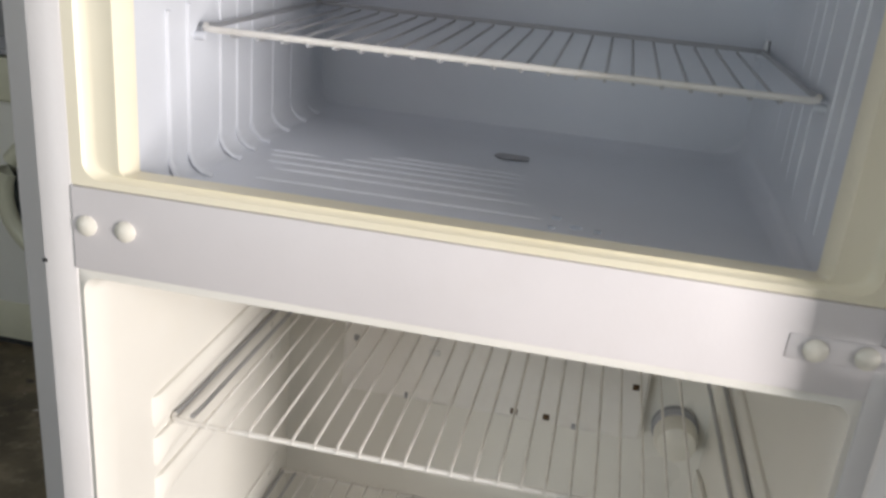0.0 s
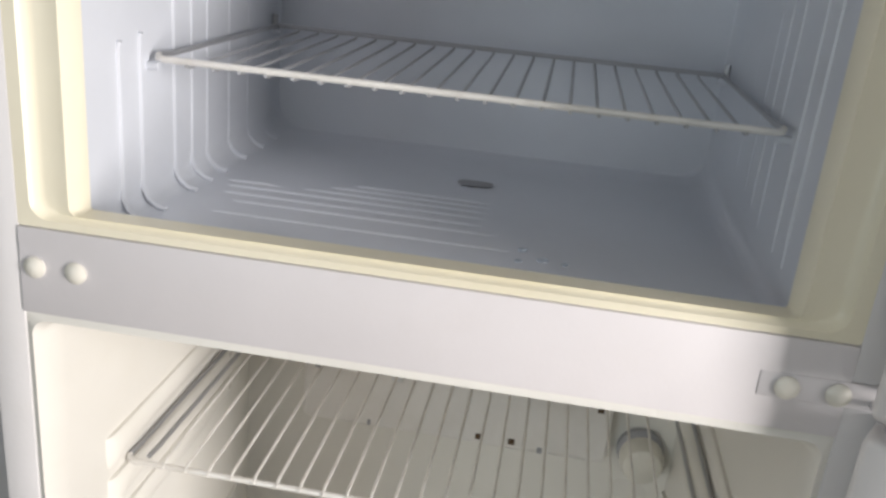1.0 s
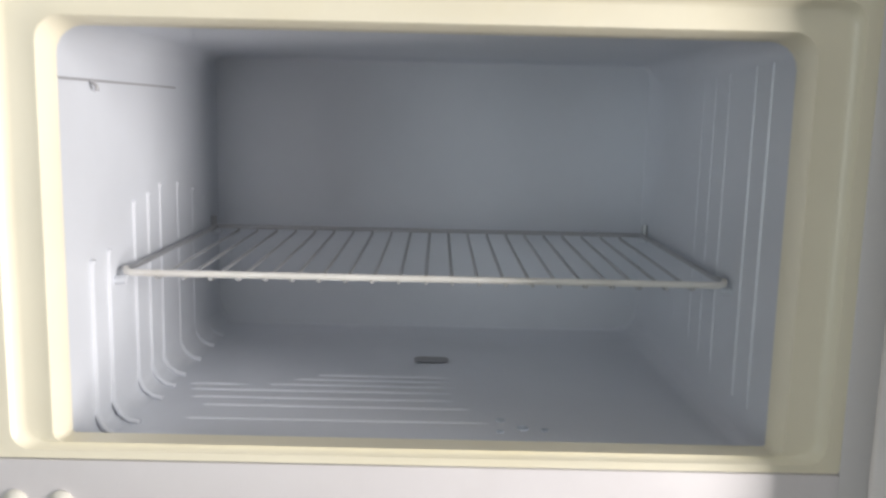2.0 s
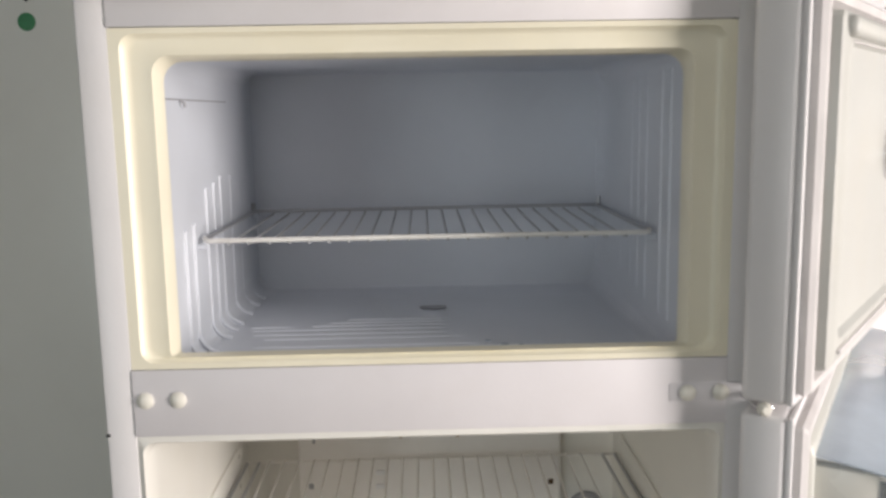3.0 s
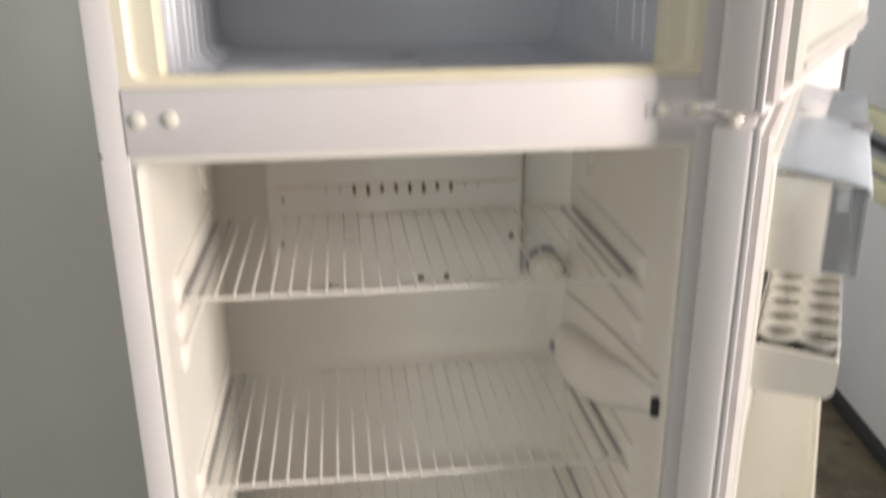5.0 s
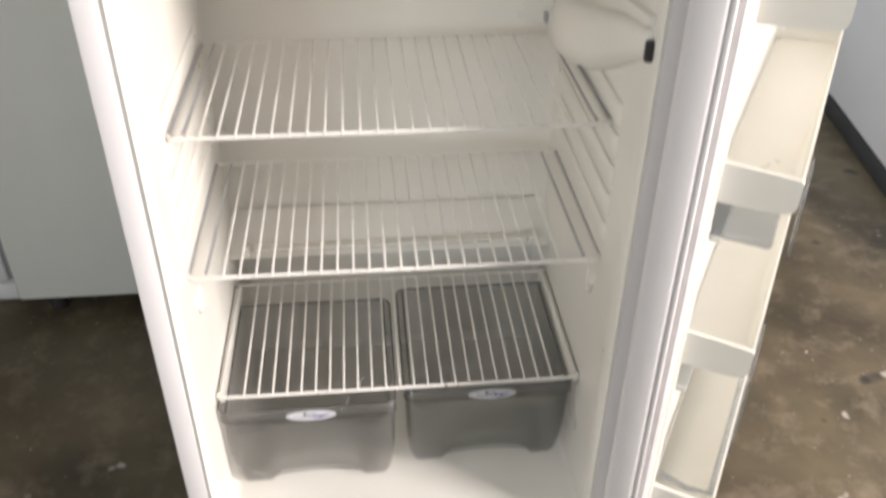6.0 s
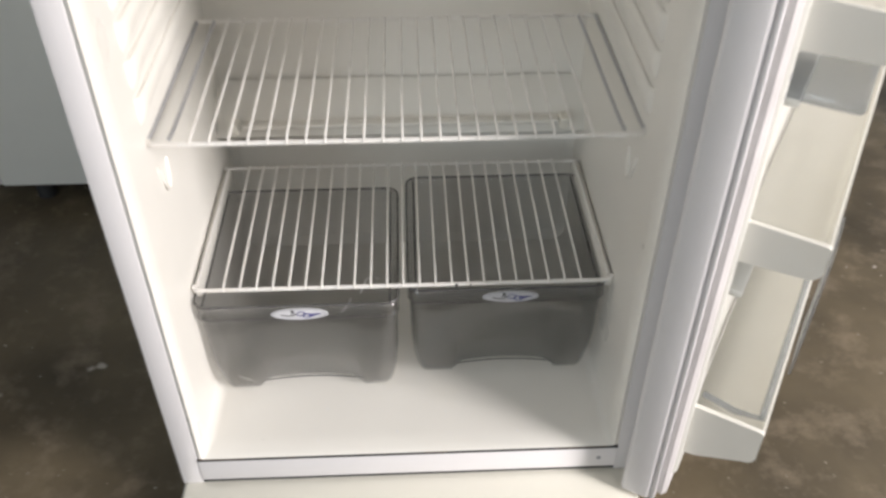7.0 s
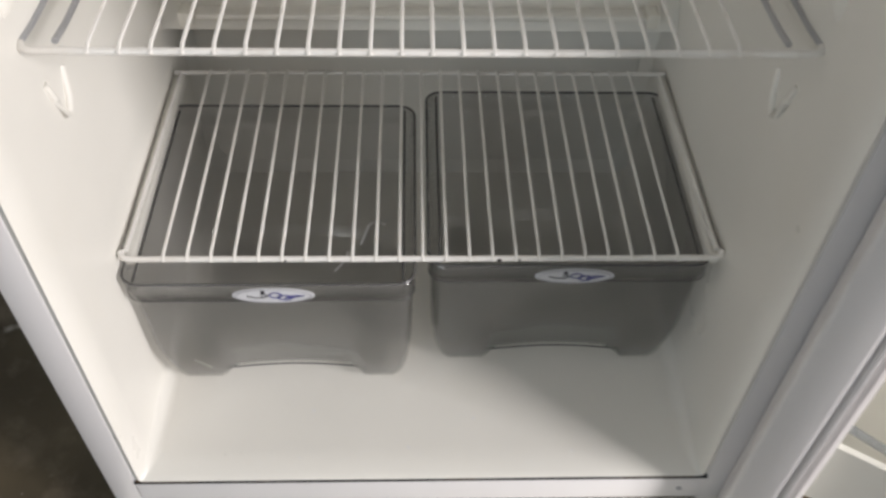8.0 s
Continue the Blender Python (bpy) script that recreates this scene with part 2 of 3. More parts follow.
plain("floor", box(-4, 4, -4.5, 4.5, -0.1, 0), CONCRETE, "worn brown-grey concrete floor with stains and white specks", "floor")
plain("ceiling", box(-4, 4, -4.5, 4.5, 2.9, 3.0), CEIL, "plain grey plastered ceiling", "ceiling")
plain("wall_back", box(-3.6, -0.9, 3.2, 3.4, 0, 2.9), WALL, "grey painted plaster wall", "wall")
plain("wall_back_far", box(0.2, 2.8, 3.2, 3.4, 0, 2.9), WALL, "grey painted plaster wall", "wall")
# opening left in the unseen back wall for the added fill lamp
plain("wall_back_lintel", box(-0.9, 0.2, 3.2, 3.4, 2.3, 2.9), WALL, "grey painted lintel over the added fill-light opening", "wall")
plain("wall_back_sill", box(-0.9, 0.2, 3.2, 3.4, 0, 1.2), WALL, "grey painted wall below the added fill-light opening", "wall")
plain("wall_left", box(-3.8, -3.6, -3.5, 3.2, 0, 2.9), WALL, "grey painted plaster wall", "wall")
plain("wall_front", box(-1.4, 2.6, -3.7, -3.5, 0, 2.9), WALL, "grey painted plaster wall", "wall")
plain("wall_front_far", box(-3.8, -2.6, -3.7, -3.5, 0, 2.9), WALL, "grey painted plaster wall", "wall")
plain("wall_front_lintel", box(-2.6, -1.4, -3.7, -3.5, 2.05, 2.9), WALL, "grey painted lintel over the shop window", "wall")
plain("wall_front_sill", box(-2.6, -1.4, -3.7, -3.5, 0, 0.55), WALL, "grey painted wall below the shop window", "wall")
plain("wall_right", box(2.6, 2.8, -1.05, 3.2, 0, 2.9), WALL, "grey painted wall beside the doorway", "wall")
plain("wall_right_far", box(2.6, 2.8, -3.7, -1.95, 0, 2.9), WALL, "grey painted wall beside the doorway", "wall")
plain("wall_right_lintel", box(2.6, 2.8, -1.95, -1.05, 2.3, 2.9), WALL, "grey painted lintel over the doorway", "wall")

# unseen glowing fixture, added to go with the overhead fill
tl = thing("added_ceiling_light", "unseen fluorescent tube light added under the ceiling as fill", "ceiling light", pose(0.5, -2.8, 2.9))
part("housing", box(-0.65, 0.65, -0.08, 0.08, -0.07, 0, 0.01), ENAMEL, tl)
part("tube", tube([(-0.6, 0, -0.09), (0.6, 0, -0.09)], 0.013), TUBE, tl, "glowing white tube")

# ---- the refrigerator ----
fridge = thing("refrigerator", "old white two-door refrigerator, both doors wide open, empty", "refrigerator", pose(0, 0, 0))
W, TOP = 0.302, 1.556
part("side_panel", box(-W, -0.2752, 0, 0.56, 0.045, TOP, 0.0015), ENAMEL, fridge)
part("side_panel", box(0.2752, W, 0, 0.56, 0.045, TOP, 0.0015), ENAMEL, fridge)
part("back_panel", box(-0.277, 0.277, 0.52, 0.56, 0.045, TOP), ENAMEL_GREY, fridge)
part("base_panel", box(-0.277, 0.277, 0.03, 0.52, 0.045, 0.085), ENAMEL_GREY, fridge)
part("top_panel", box(-0.277, 0.277, 0.002, 0.52, 1.529, 1.555), ENAMEL, fridge)
part("divider", box(-0.277, 0.277, 0.02, 0.52, 1.165, 1.19), ENAMEL_GREY, fridge)
part("top_rail", box(-0.2755, 0.2755, -0.0015, 0.02, 1.524, 1.5555, 0.001), STRIP, fridge, "white steel rail over the freezer opening")
mid = part("middle_rail", box(-0.2755, 0.2755, -0.0015, 0.02, 1.154, 1.2175, 0.001), STRIP, fridge, "white steel rail between the compartments")
part("sill_rail", box(-0.2755, 0.2755, -0.0015, 0.03, 0.053, 0.0935, 0.002), ENAMEL, fridge)
part("sill_gap", box(-0.2755, 0.2755, 0.002, 0.03, 0.040, 0.053), DARK, fridge)
part("sill_groove", box(-0.2755, 0.2755, -0.0021, 0.03, 0.0934, 0.0952), DARK, fridge)
for x0, x1 in ((-0.274, -0.215), (-0.16, -0.148), (0.02, 0.05), (0.19, 0.262)):
    part("sill_rust", box(x0, x1, -0.0012, 0.006, 0.0934, 0.0964, 0.0005), RUST, fridge, "thin rust along the sill")
sc = part("sill_screw", disc(0.003, 0.0012, 10, centre=(0.252, -0.0015, 0.073)), GREYPART, fridge)
part("plinth", box(-W, W, -0.060, 0.03, 0.006, 0.045, 0.006, 3), LID, fridge, "yellowed plastic plinth at the foot")
for x in (-0.264, -0.234, 0.238, 0.269):
    part("screw_cap", disc(0.0078, 0.0022, 18, 0.0026, centre=(x, -0.0014 if x < 0 else -0.0028, 1.189 if x < 0 else 1.1845)), CAP, mid, "ivory plastic screw cap")
hinge = part("hinge", box(0.221, 0.303, -0.0022, -0.0012, 1.176, 1.1935, 0.0008), STRIP, mid, "white hinge plate with a steel pin")
bm = box(0.288, 0.303, -0.044, -0.002, 1.1795, 1.1835, 0.001)
part("hinge_arm", bm, CHROME, mid, "steel hinge arm")
part("hinge_pin", disc(0.0065, 0.004, 14, 0.003, centre=(0.294, -0.044, 1.182)), CAP, mid)

part("edge_nick", box(-0.3028, -0.2990, -0.0012, 0.004, 1.1545, 1.1572, 0.0004), DARK, fridge, "dark nick in the panel edge")

# lid with the badge strip along its front edge
lid = part("lid", box(-0.303, 0.303, -0.052, 0.565, 1.5635, 1.590, 0.006, 3), LID, fridge, "ivory plastic top lid with rounded edges")
part("lid_skirt", box(-0.298, 0.298, -0.03, 0.555, 1.5555, 1.5635, 0.002), LID, fridge)
part("lid_dark_strip", box(-0.020, 0.117, -0.0530, -0.045, 1.5622, 1.5640, 0.0004), DARK, lid, "dark strip under the lid edge")
badge = part("badge", box(-0.032, 0.269, -0.055, -0.052, 1.5665, 1.5815, 0.0012), SILVER, lid, "grey metal strip with a small printed mark")
bm = box(-0.027, 0.265, -0.0556, -0.055, 1.5675, 1.5685)
box(-0.027, 0.265, -0.0556, -0.055, 1.5795, 1.5805, bm=bm)
part("badge_line", bm, CHROME, lid)
bm = bmesh.new()
for k in range(4):
    box(0.002 + k * 0.0048, 0.0058 + k * 0.0048, -0.0558, -0.055, 1.571, 1.577, bm=bm)
part("badge_mark", bm, VIOLET, lid, "dark printed mark")
bm = bmesh.new()
for k in range(5):
    box(0.024 + k * 0.0033, 0.0266 + k * 0.0033, -0.0558, -0.055, 1.5722, 1.5762, bm=bm)
part("badge_mark", bm, GREYPART, lid, "grey printed mark")

# freezer compartment
bm = hollow([(-0.2755, 0.2755, 1.2180, 1.5235, 0.002, 0.0005), (-0.266, 0.266, 1.2235, 1.5185, 0.013, 0.0), (-0.262, 0.262, 1.226, 1.5155, 0.013, 0.005),
             (-0.257, 0.257, 1.227, 1.513, 0.013, 0.006), (-0.240, 0.239, 1.228, 1.500, (0.016, 0.006), 0.0035), (-0.236, 0.235, 1.2275, 1.4965, (0.018, 0.003), 0.012), (-0.2355, 0.2345, 1.227, 1.4955, (0.018, 0.002), 0.024), (-0.239, 0.239, 1.205, 1.498, (0.015, 0.002), 0.028)], close=False)
part("freezer_frame", bm, CREAM, fridge, "yellowed cream plastic frame of the freezer opening")
bm = hollow([(-0.240, 0.240, 1.2045, 1.5015, (0.010, 0.003), 0.025), (-0.240, 0.240, 1.2045, 1.5015, (0.016, 0.012), 0.06), (-0.238, 0.238, 1.2035, 1.502, 0.026, 0.36), (-0.2365, 0.2365, 1.204, 1.5015, (0.012, 0.03), 0.417), (-0.234, 0.234, 1.2065, 1.499, (0.012, 0.03), 0.4205)])
fz = part("freezer_liner", bm, FREEZER, fridge, "grey-white freezer liner with raised channels")
for side in (-1, 1):
    for k, (y, top) in enumerate(((0.077, 1.332), (0.109, 1.335), (0.166, 1.366), (0.200, 1.37), (0.232, 1.375), (0.283, 1.372), (0.332, 1.362), (0.372, 1.35))):
        hi = top if side < 0 else 1.486
        if side > 0:
            part("channel_rib", tube([(0.2412, y, hi), (0.2405, y, hi - 0.01), (0.2402, y, 1.26), (0.2412, y, 1.235)], 0.0022, 6), FREEZER, fz)
            continue
        line = [(side * 0.2385, y, hi + 0.004), (side * 0.2398, y, hi), (side * 0.2398, y, 1.228)]
        line += [(side * (0.2398 - 0.022 + 0.022 * math.cos(radians(a))), y - 0.006 * math.sin(radians(a)), 1.228 - 0.0225 * math.sin(radians(a))) for a in (20, 45, 70, 90)]
        part("channel_rib", tube(line, 0.0024, 6), FREEZER, fz)
for y, x0, x1 in ((0.118, -0.19, 0.06), (0.150, -0.185, 0.045), (0.170, -0.20, 0.03), (0.190, -0.205, 0.030), (0.207, -0.14, 0.03), (0.222, -0.12, 0.03), (0.236, -0.10, 0.028), (0.205, -0.21, -0.15)):
    part("floor_rib", tube([(x0, y, 1.2020), (x0 + 0.008, y, 1.2034), (x1 - 0.02, y, 1.2034), (x1, y, 1.2020)], 0.0019, 8), FREEZER, fz)
bm = hollow([(-0.012, 0.022, 0.283, 0.303, 0.008, 0.0)], close=True)
for v in bm.verts:
    v.co = Vector((v.co.x, v.co.z, 1.2052))
part("drain_plug", bm, GREYPART, fz, "grey oval drain cover")
part("wall_seam", box(-0.2395, -0.2385, 0.03, 0.37, 1.4625, 1.464), GREYPART, fz)
part("wall_hook", tube([(-0.239, 0.085, 1.463), (-0.235, 0.086, 1.460), (-0.235, 0.087, 1.456)], 0.0016, 6), GREYPART, fz)


def wire_shelf(name, label, half, y0, y1, z, first, pitch, count, sides, rod=0.0027, wire=0.00145, coat=None, over=1):
    """A rack of rods that run front to back, welded on a front and a back rod, with doubled side rods."""
    t = thing(name, label, "shelf", pose(0, 0, z), group="wire shelves of the refrigerator")
    part("front_rod", tube([(-half, y0 + 0.007, 0.002), (-half + 0.002, y0 + 0.002, 0.0005), (-half + 0.007, y0, 0), (half - 0.007, y0, 0), (half - 0.002, y0 + 0.002, 0.0005), (half, y0 + 0.007, 0.002)], rod), WIRE, t)
    part("back_rod", tube([(-half, y1, 0), (half, y1, 0)], rod * 0.85), coat or WIRE, t)
    for s in (-1, 1):
        for inset in sides:
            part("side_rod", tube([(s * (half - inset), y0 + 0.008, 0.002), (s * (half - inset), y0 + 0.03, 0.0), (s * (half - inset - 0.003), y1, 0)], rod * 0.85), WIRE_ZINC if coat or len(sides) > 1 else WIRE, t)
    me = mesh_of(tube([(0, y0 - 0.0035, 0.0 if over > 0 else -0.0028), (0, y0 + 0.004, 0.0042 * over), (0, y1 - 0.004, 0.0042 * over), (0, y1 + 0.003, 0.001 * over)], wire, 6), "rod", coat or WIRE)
    for k in range(count):
        ob = new("rod", me)
        ob.parent, ob.location = t, (first + k * pitch, 0, 0)
    return t


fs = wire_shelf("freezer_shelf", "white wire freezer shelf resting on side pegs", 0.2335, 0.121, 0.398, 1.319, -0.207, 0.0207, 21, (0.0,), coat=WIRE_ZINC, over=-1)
for x, y in ((-0.2365, 0.121), (0.2365, 0.128), (-0.232, 0.398), (0.231, 0.396)):
    part("shelf_peg", tube([(x + (0.004 if x > 0 else -0.004), y, 1.313), (x - (0.006 if x > 0 else -0.006), y, 1.3135)], 0.0034, 10), FREEZER, fz)

for x in (-0.2335, 0.2335):
    part("corner_post", tube([(x, 0.398, -0.006), (x, 0.398, 0.009), (x, 0.3985, 0.011)], 0.0032, 8), WIRE_ZINC, fs, "greyed corner post")

# fridge compartment
bm = hollow([(-0.2755, 0.2755, 0.0958, 1.1535, 0.002, 0.0015), (-0.270, 0.270, 0.0975, 1.1485, (0.012, 0.004), -0.0015), (-0.2665, 0.2665, 0.100, 1.145, (0.012, 0.006), 0.005), (-0.266, 0.266, 0.102, 1.144, 0.014, 0.03),
             (-0.2655, 0.2655, 0.103, 1.143, 0.02, 0.38), (-0.2635, 0.2635, 0.105, 1.141, 0.022, 0.42), (-0.245, 0.245, 0.125, 1.12, 0.022, 0.435)])
li = part("fridge_liner", bm, LINER, fridge, "ivory plastic fridge liner with moulded shelf ledges")
part("rear_step", hollow([(-0.2662, 0.2662, 0.102, 0.350, 0.004, 0.370), (-0.2662, 0.2662, 0.102, 0.372, 0.004, 0.384), (-0.2662, 0.2662, 0.102, 0.41, 0.004, 0.43)]), LINER, li)
part("drip_rail", box(-0.225, 0.225, 0.358, 0.374, 0.369, 0.375, 0.002), LINER, li, "pale drip rail on the back wall")
for x in (-0.235, 0.232):
    part("rail_clip", box(x - 0.006, x + 0.006, 0.352, 0.374, 0.364, 0.380, 0.002), CAP, li)


def ledge_mesh(side):
    """A moulded shelf ledge: a broad low bump along the side wall with a blunt, drooping front end; its top at z = 0."""
    b, rows = bmesh.new(), []
    for y, d, low in ((0.080, 0.0, -0.020), (0.083, 0.004, -0.032), (0.090, 0.0075, -0.032), (0.105, 0.008, -0.027), (0.14, 0.0075, -0.025), (0.36, 0.007, -0.024), (0.385, 0.004, -0.022), (0.395, 0.0, -0.020)):
        rows.append([b.verts.new((side * (0.2672 - d * max(0.0, math.sin(radians(a))) ** 0.45), y, low / 2 - low / 2 * math.cos(radians(a)))) for a in range(0, 181, 20)])
    for q, w in zip(rows, rows[1:]):
        for k in range(len(q) - 1):
            b.faces.new((q[k], q[k + 1], w[k + 1], w[k]))
    return mesh_of(b, "ledge", LINER)


for s in (-1, 1):
    me = ledge_mesh(s)
    for z in (1.000, 0.958, 0.916, 0.749, 0.707, 0.665, 0.624, 0.582):
        ob = new("ledge", me)
        ob.parent, ob.location = li, (0, 0, z)
for s in (-1, 1):
    for z, y in ((0.482, 0.120), (1.062, 0.33)):
        b = tube([(s * 0.2668, y - 0.020, z + 0.004), (s * 0.2648, y - 0.016, z - 0.012), (s * 0.2640, y - 0.008, z - 0.032), (s * 0.2640, y - 0.002, z - 0.036), (s * 0.2644, y + 0.006, z - 0.026), (s * 0.2668, y + 0.016, z - 0.006)], 0.0032, 8)
        part("shelf_peg", b, LINER, li)

# back plate with drain slots
plate = part("back_plate", hollow([(-0.191, 0.187, 0.842, 1.118, 0.006, 0.44), (-0.191, 0.187, 0.842, 1.118, 0.006, 0.418), (-0.188, 0.184, 0.845, 1.115, 0.006, 0.415)]), PLATE, fridge, "white cooling plate on the back wall")
part("plate_step", box(-0.188, 0.184, 0.4125, 0.416, 1.000, 1.112, 0.001), PLATE, plate)
for k in range(12):
    x = -0.105 + k * 0.0204
    if 2 <= k <= 9:
        part("drain_slot", box(x - 0.0017, x + 0.0017, 0.4105, 0.413, 0.9915 + 0.0015 * ((k * 7) % 3), 1.0025, 0.0005), RUST, plate, "rust-stained slot")
        part("rust_streak", box(x - 0.0024, x + 0.0024, 0.4119, 0.4124, 0.9915 - 0.0015 * ((k * 5) % 4), 1.005, 0.0002), STREAK, plate, "brown rust run below a slot")
    else:
        part("drain_slot", box(x - 0.0010, x + 0.0010, 0.4108, 0.413, 0.9955, 1.0015, 0.0004), GREYPART, plate)
part("slot_line", box(-0.180, 0.176, 0.4117, 0.4123, 1.0040, 1.0052, 0.0002), STREAK, plate, "faint brown line over the slots")
for x, z, w in ((-0.106, 0.848, 0.004), (0.032, 0.853, 0.009), (0.072, 0.853, 0.008), (0.107, 0.847, 0.006), (-0.174, 0.917, 0.007), (0.172, 0.915, 0.008), (-0.168, 0.985, 0.004)):
    part("plate_hole", box(x - w / 2, x + w / 2, 0.4138, 0.4152, z - 0.004, z + 0.004, 0.0008), RUST if w > 0.0075 else GREYPART, plate)
# white patches painted in for two spots of glare on the plate
for z in (0.936, 0.915):
    part("plate_glare_patch", box(-0.081, -0.067, 0.4115, 0.4152, z - 0.0035, z + 0.0035, 0.001), WHITEINK, plate)
# thermostat knob and lamp housing on the side wall
kn = part("thermostat_knob", disc(0.026, 0.034, 24, 0.006, centre=(0, 0, 0)), CAP, li, "ivory round thermostat knob")
kn.matrix_world = pose(0.228, 0.430, 0.858, 0, 0, 0)
# grey disc set a little high, drawing the shadow arc above the knob
part("knob_shade_disc", disc(0.028, 0.012, 24, centre=(0.227, 0.434, 0.862)), GREYPART, li, "grey disc for the shadow arc over the knob")
bm = bmesh.new()
rows = []
for y, z0, z1, d in ((0.395, 0.715, 0.770, 0.006), (0.385, 0.706, 0.778, 0.028), (0.34, 0.706, 0.792, 0.040), (0.26, 0.722, 0.812, 0.042), (0.17, 0.752, 0.832, 0.036), (0.10, 0.788, 0.852, 0.026), (0.05, 0.815, 0.860, 0.016), (0.022, 0.828, 0.862, 0.008), (0.018, 0.830, 0.858, 0.003)):
    zc, h = (z0 + z1) / 2, (z1 - z0) / 2
    rows.append([bm.verts.new((0.2668 - d * max(0.0, math.sin(radians(a))) ** 0.6, y, zc + h * math.cos(radians(a)))) for a in range(0, 181, 15)])
for q, w in zip(rows, rows[1:]):
    for k in range(len(q) - 1):
        bm.faces.new((q[k], q[k + 1], w[k + 1], w[k]))
bm.faces.new(rows[0])
bm.faces.new(rows[-1])
lh = part("lamp_housing", bm, LINER, fridge, "ivory curved lamp housing on the side wall")
bm = bmesh.new()
edge = [(0.430, 0.760), (0.30, 0.775), (0.17, 0.822), (0.05, 0.856), (0.015, 0.866), (0.015, 0.878), (0.208, 0.853), (0.430, 0.815)]
outer, inner = [[bm.verts.new((x, y, z)) for y, z in edge] for x in (0.2675, 0.2605)]
bm.faces.new(inner)
for k in range(len(edge)):
    bm.faces.new((outer[k], outer[(k + 1) % len(edge)], inner[(k + 1) % len(edge)], inner[k]))
bmesh.ops.bevel(bm, geom=[e for e in bm.edges if e.verts[0] in inner and e.verts[1] in inner], offset=0.002, segments=2, affect="EDGES")
part("housing_plate", bm, LINER, lh, "flat sloping plate over the lamp housing")
part("door_switch", box(0.2580, 0.2665, 0.008, 0.017, 0.830, 0.853, 0.002), DARK, lh, "small black door switch")
part("housing_slot", box(0.2235, 0.2300, 0.345, 0.361, 0.748, 0.761, 0.002), GREYPART, lh)

s1 = wire_shelf("fridge_shelf", "white wire fridge shelf on the upper ledges", 0.2635, 0.110, 0.398, 0.961, -0.228, 0.0209, 22, (0.0, 0.017))
s2 = wire_shelf("fridge_shelf", "white wire fridge shelf on the middle ledges", 0.2635, 0.108, 0.398, 0.710, -0.226, 0.0207, 22, (0.0, 0.017))
s3 = wire_shelf("fridge_shelf", "white wire fridge shelf on the low pegs", 0.2655, 0.083, 0.375, 0.526, -0.2205, 0.0204, 22, (0.0, 0.022))
s4 = wire_shelf("drawer_shelf", "white wire rack covering the two drawers", 0.2625, 0.104, 0.368, 0.297, -0.2245, 0.0203, 23, (0.004,))
for s in (-1, 1):
    part("rack_ledge", box(0.2595 * s - 0.0062, 0.2595 * s + 0.0062, 0.112, 0.378, 0.278, 0.2935, 0.0045, 3), LINER, li)
    # thin grey rod stands in for the shadow gap along the ledge
    part("ledge_shade_line", tube([(0.2656 * s, 0.114, 0.2900), (0.2650 * s, 0.374, 0.2900)], 0.0011, 6), GREYPART, li)


for x, r in ((0.0655, 0.0022), (0.083, 0.0014), (-0.12, 0.0012)):
    part("coating_chip", disc(r, 0.0006, 8, centre=(x, 0.1016, 0.0)), DARK, s4, "dark chip in the wire coating")


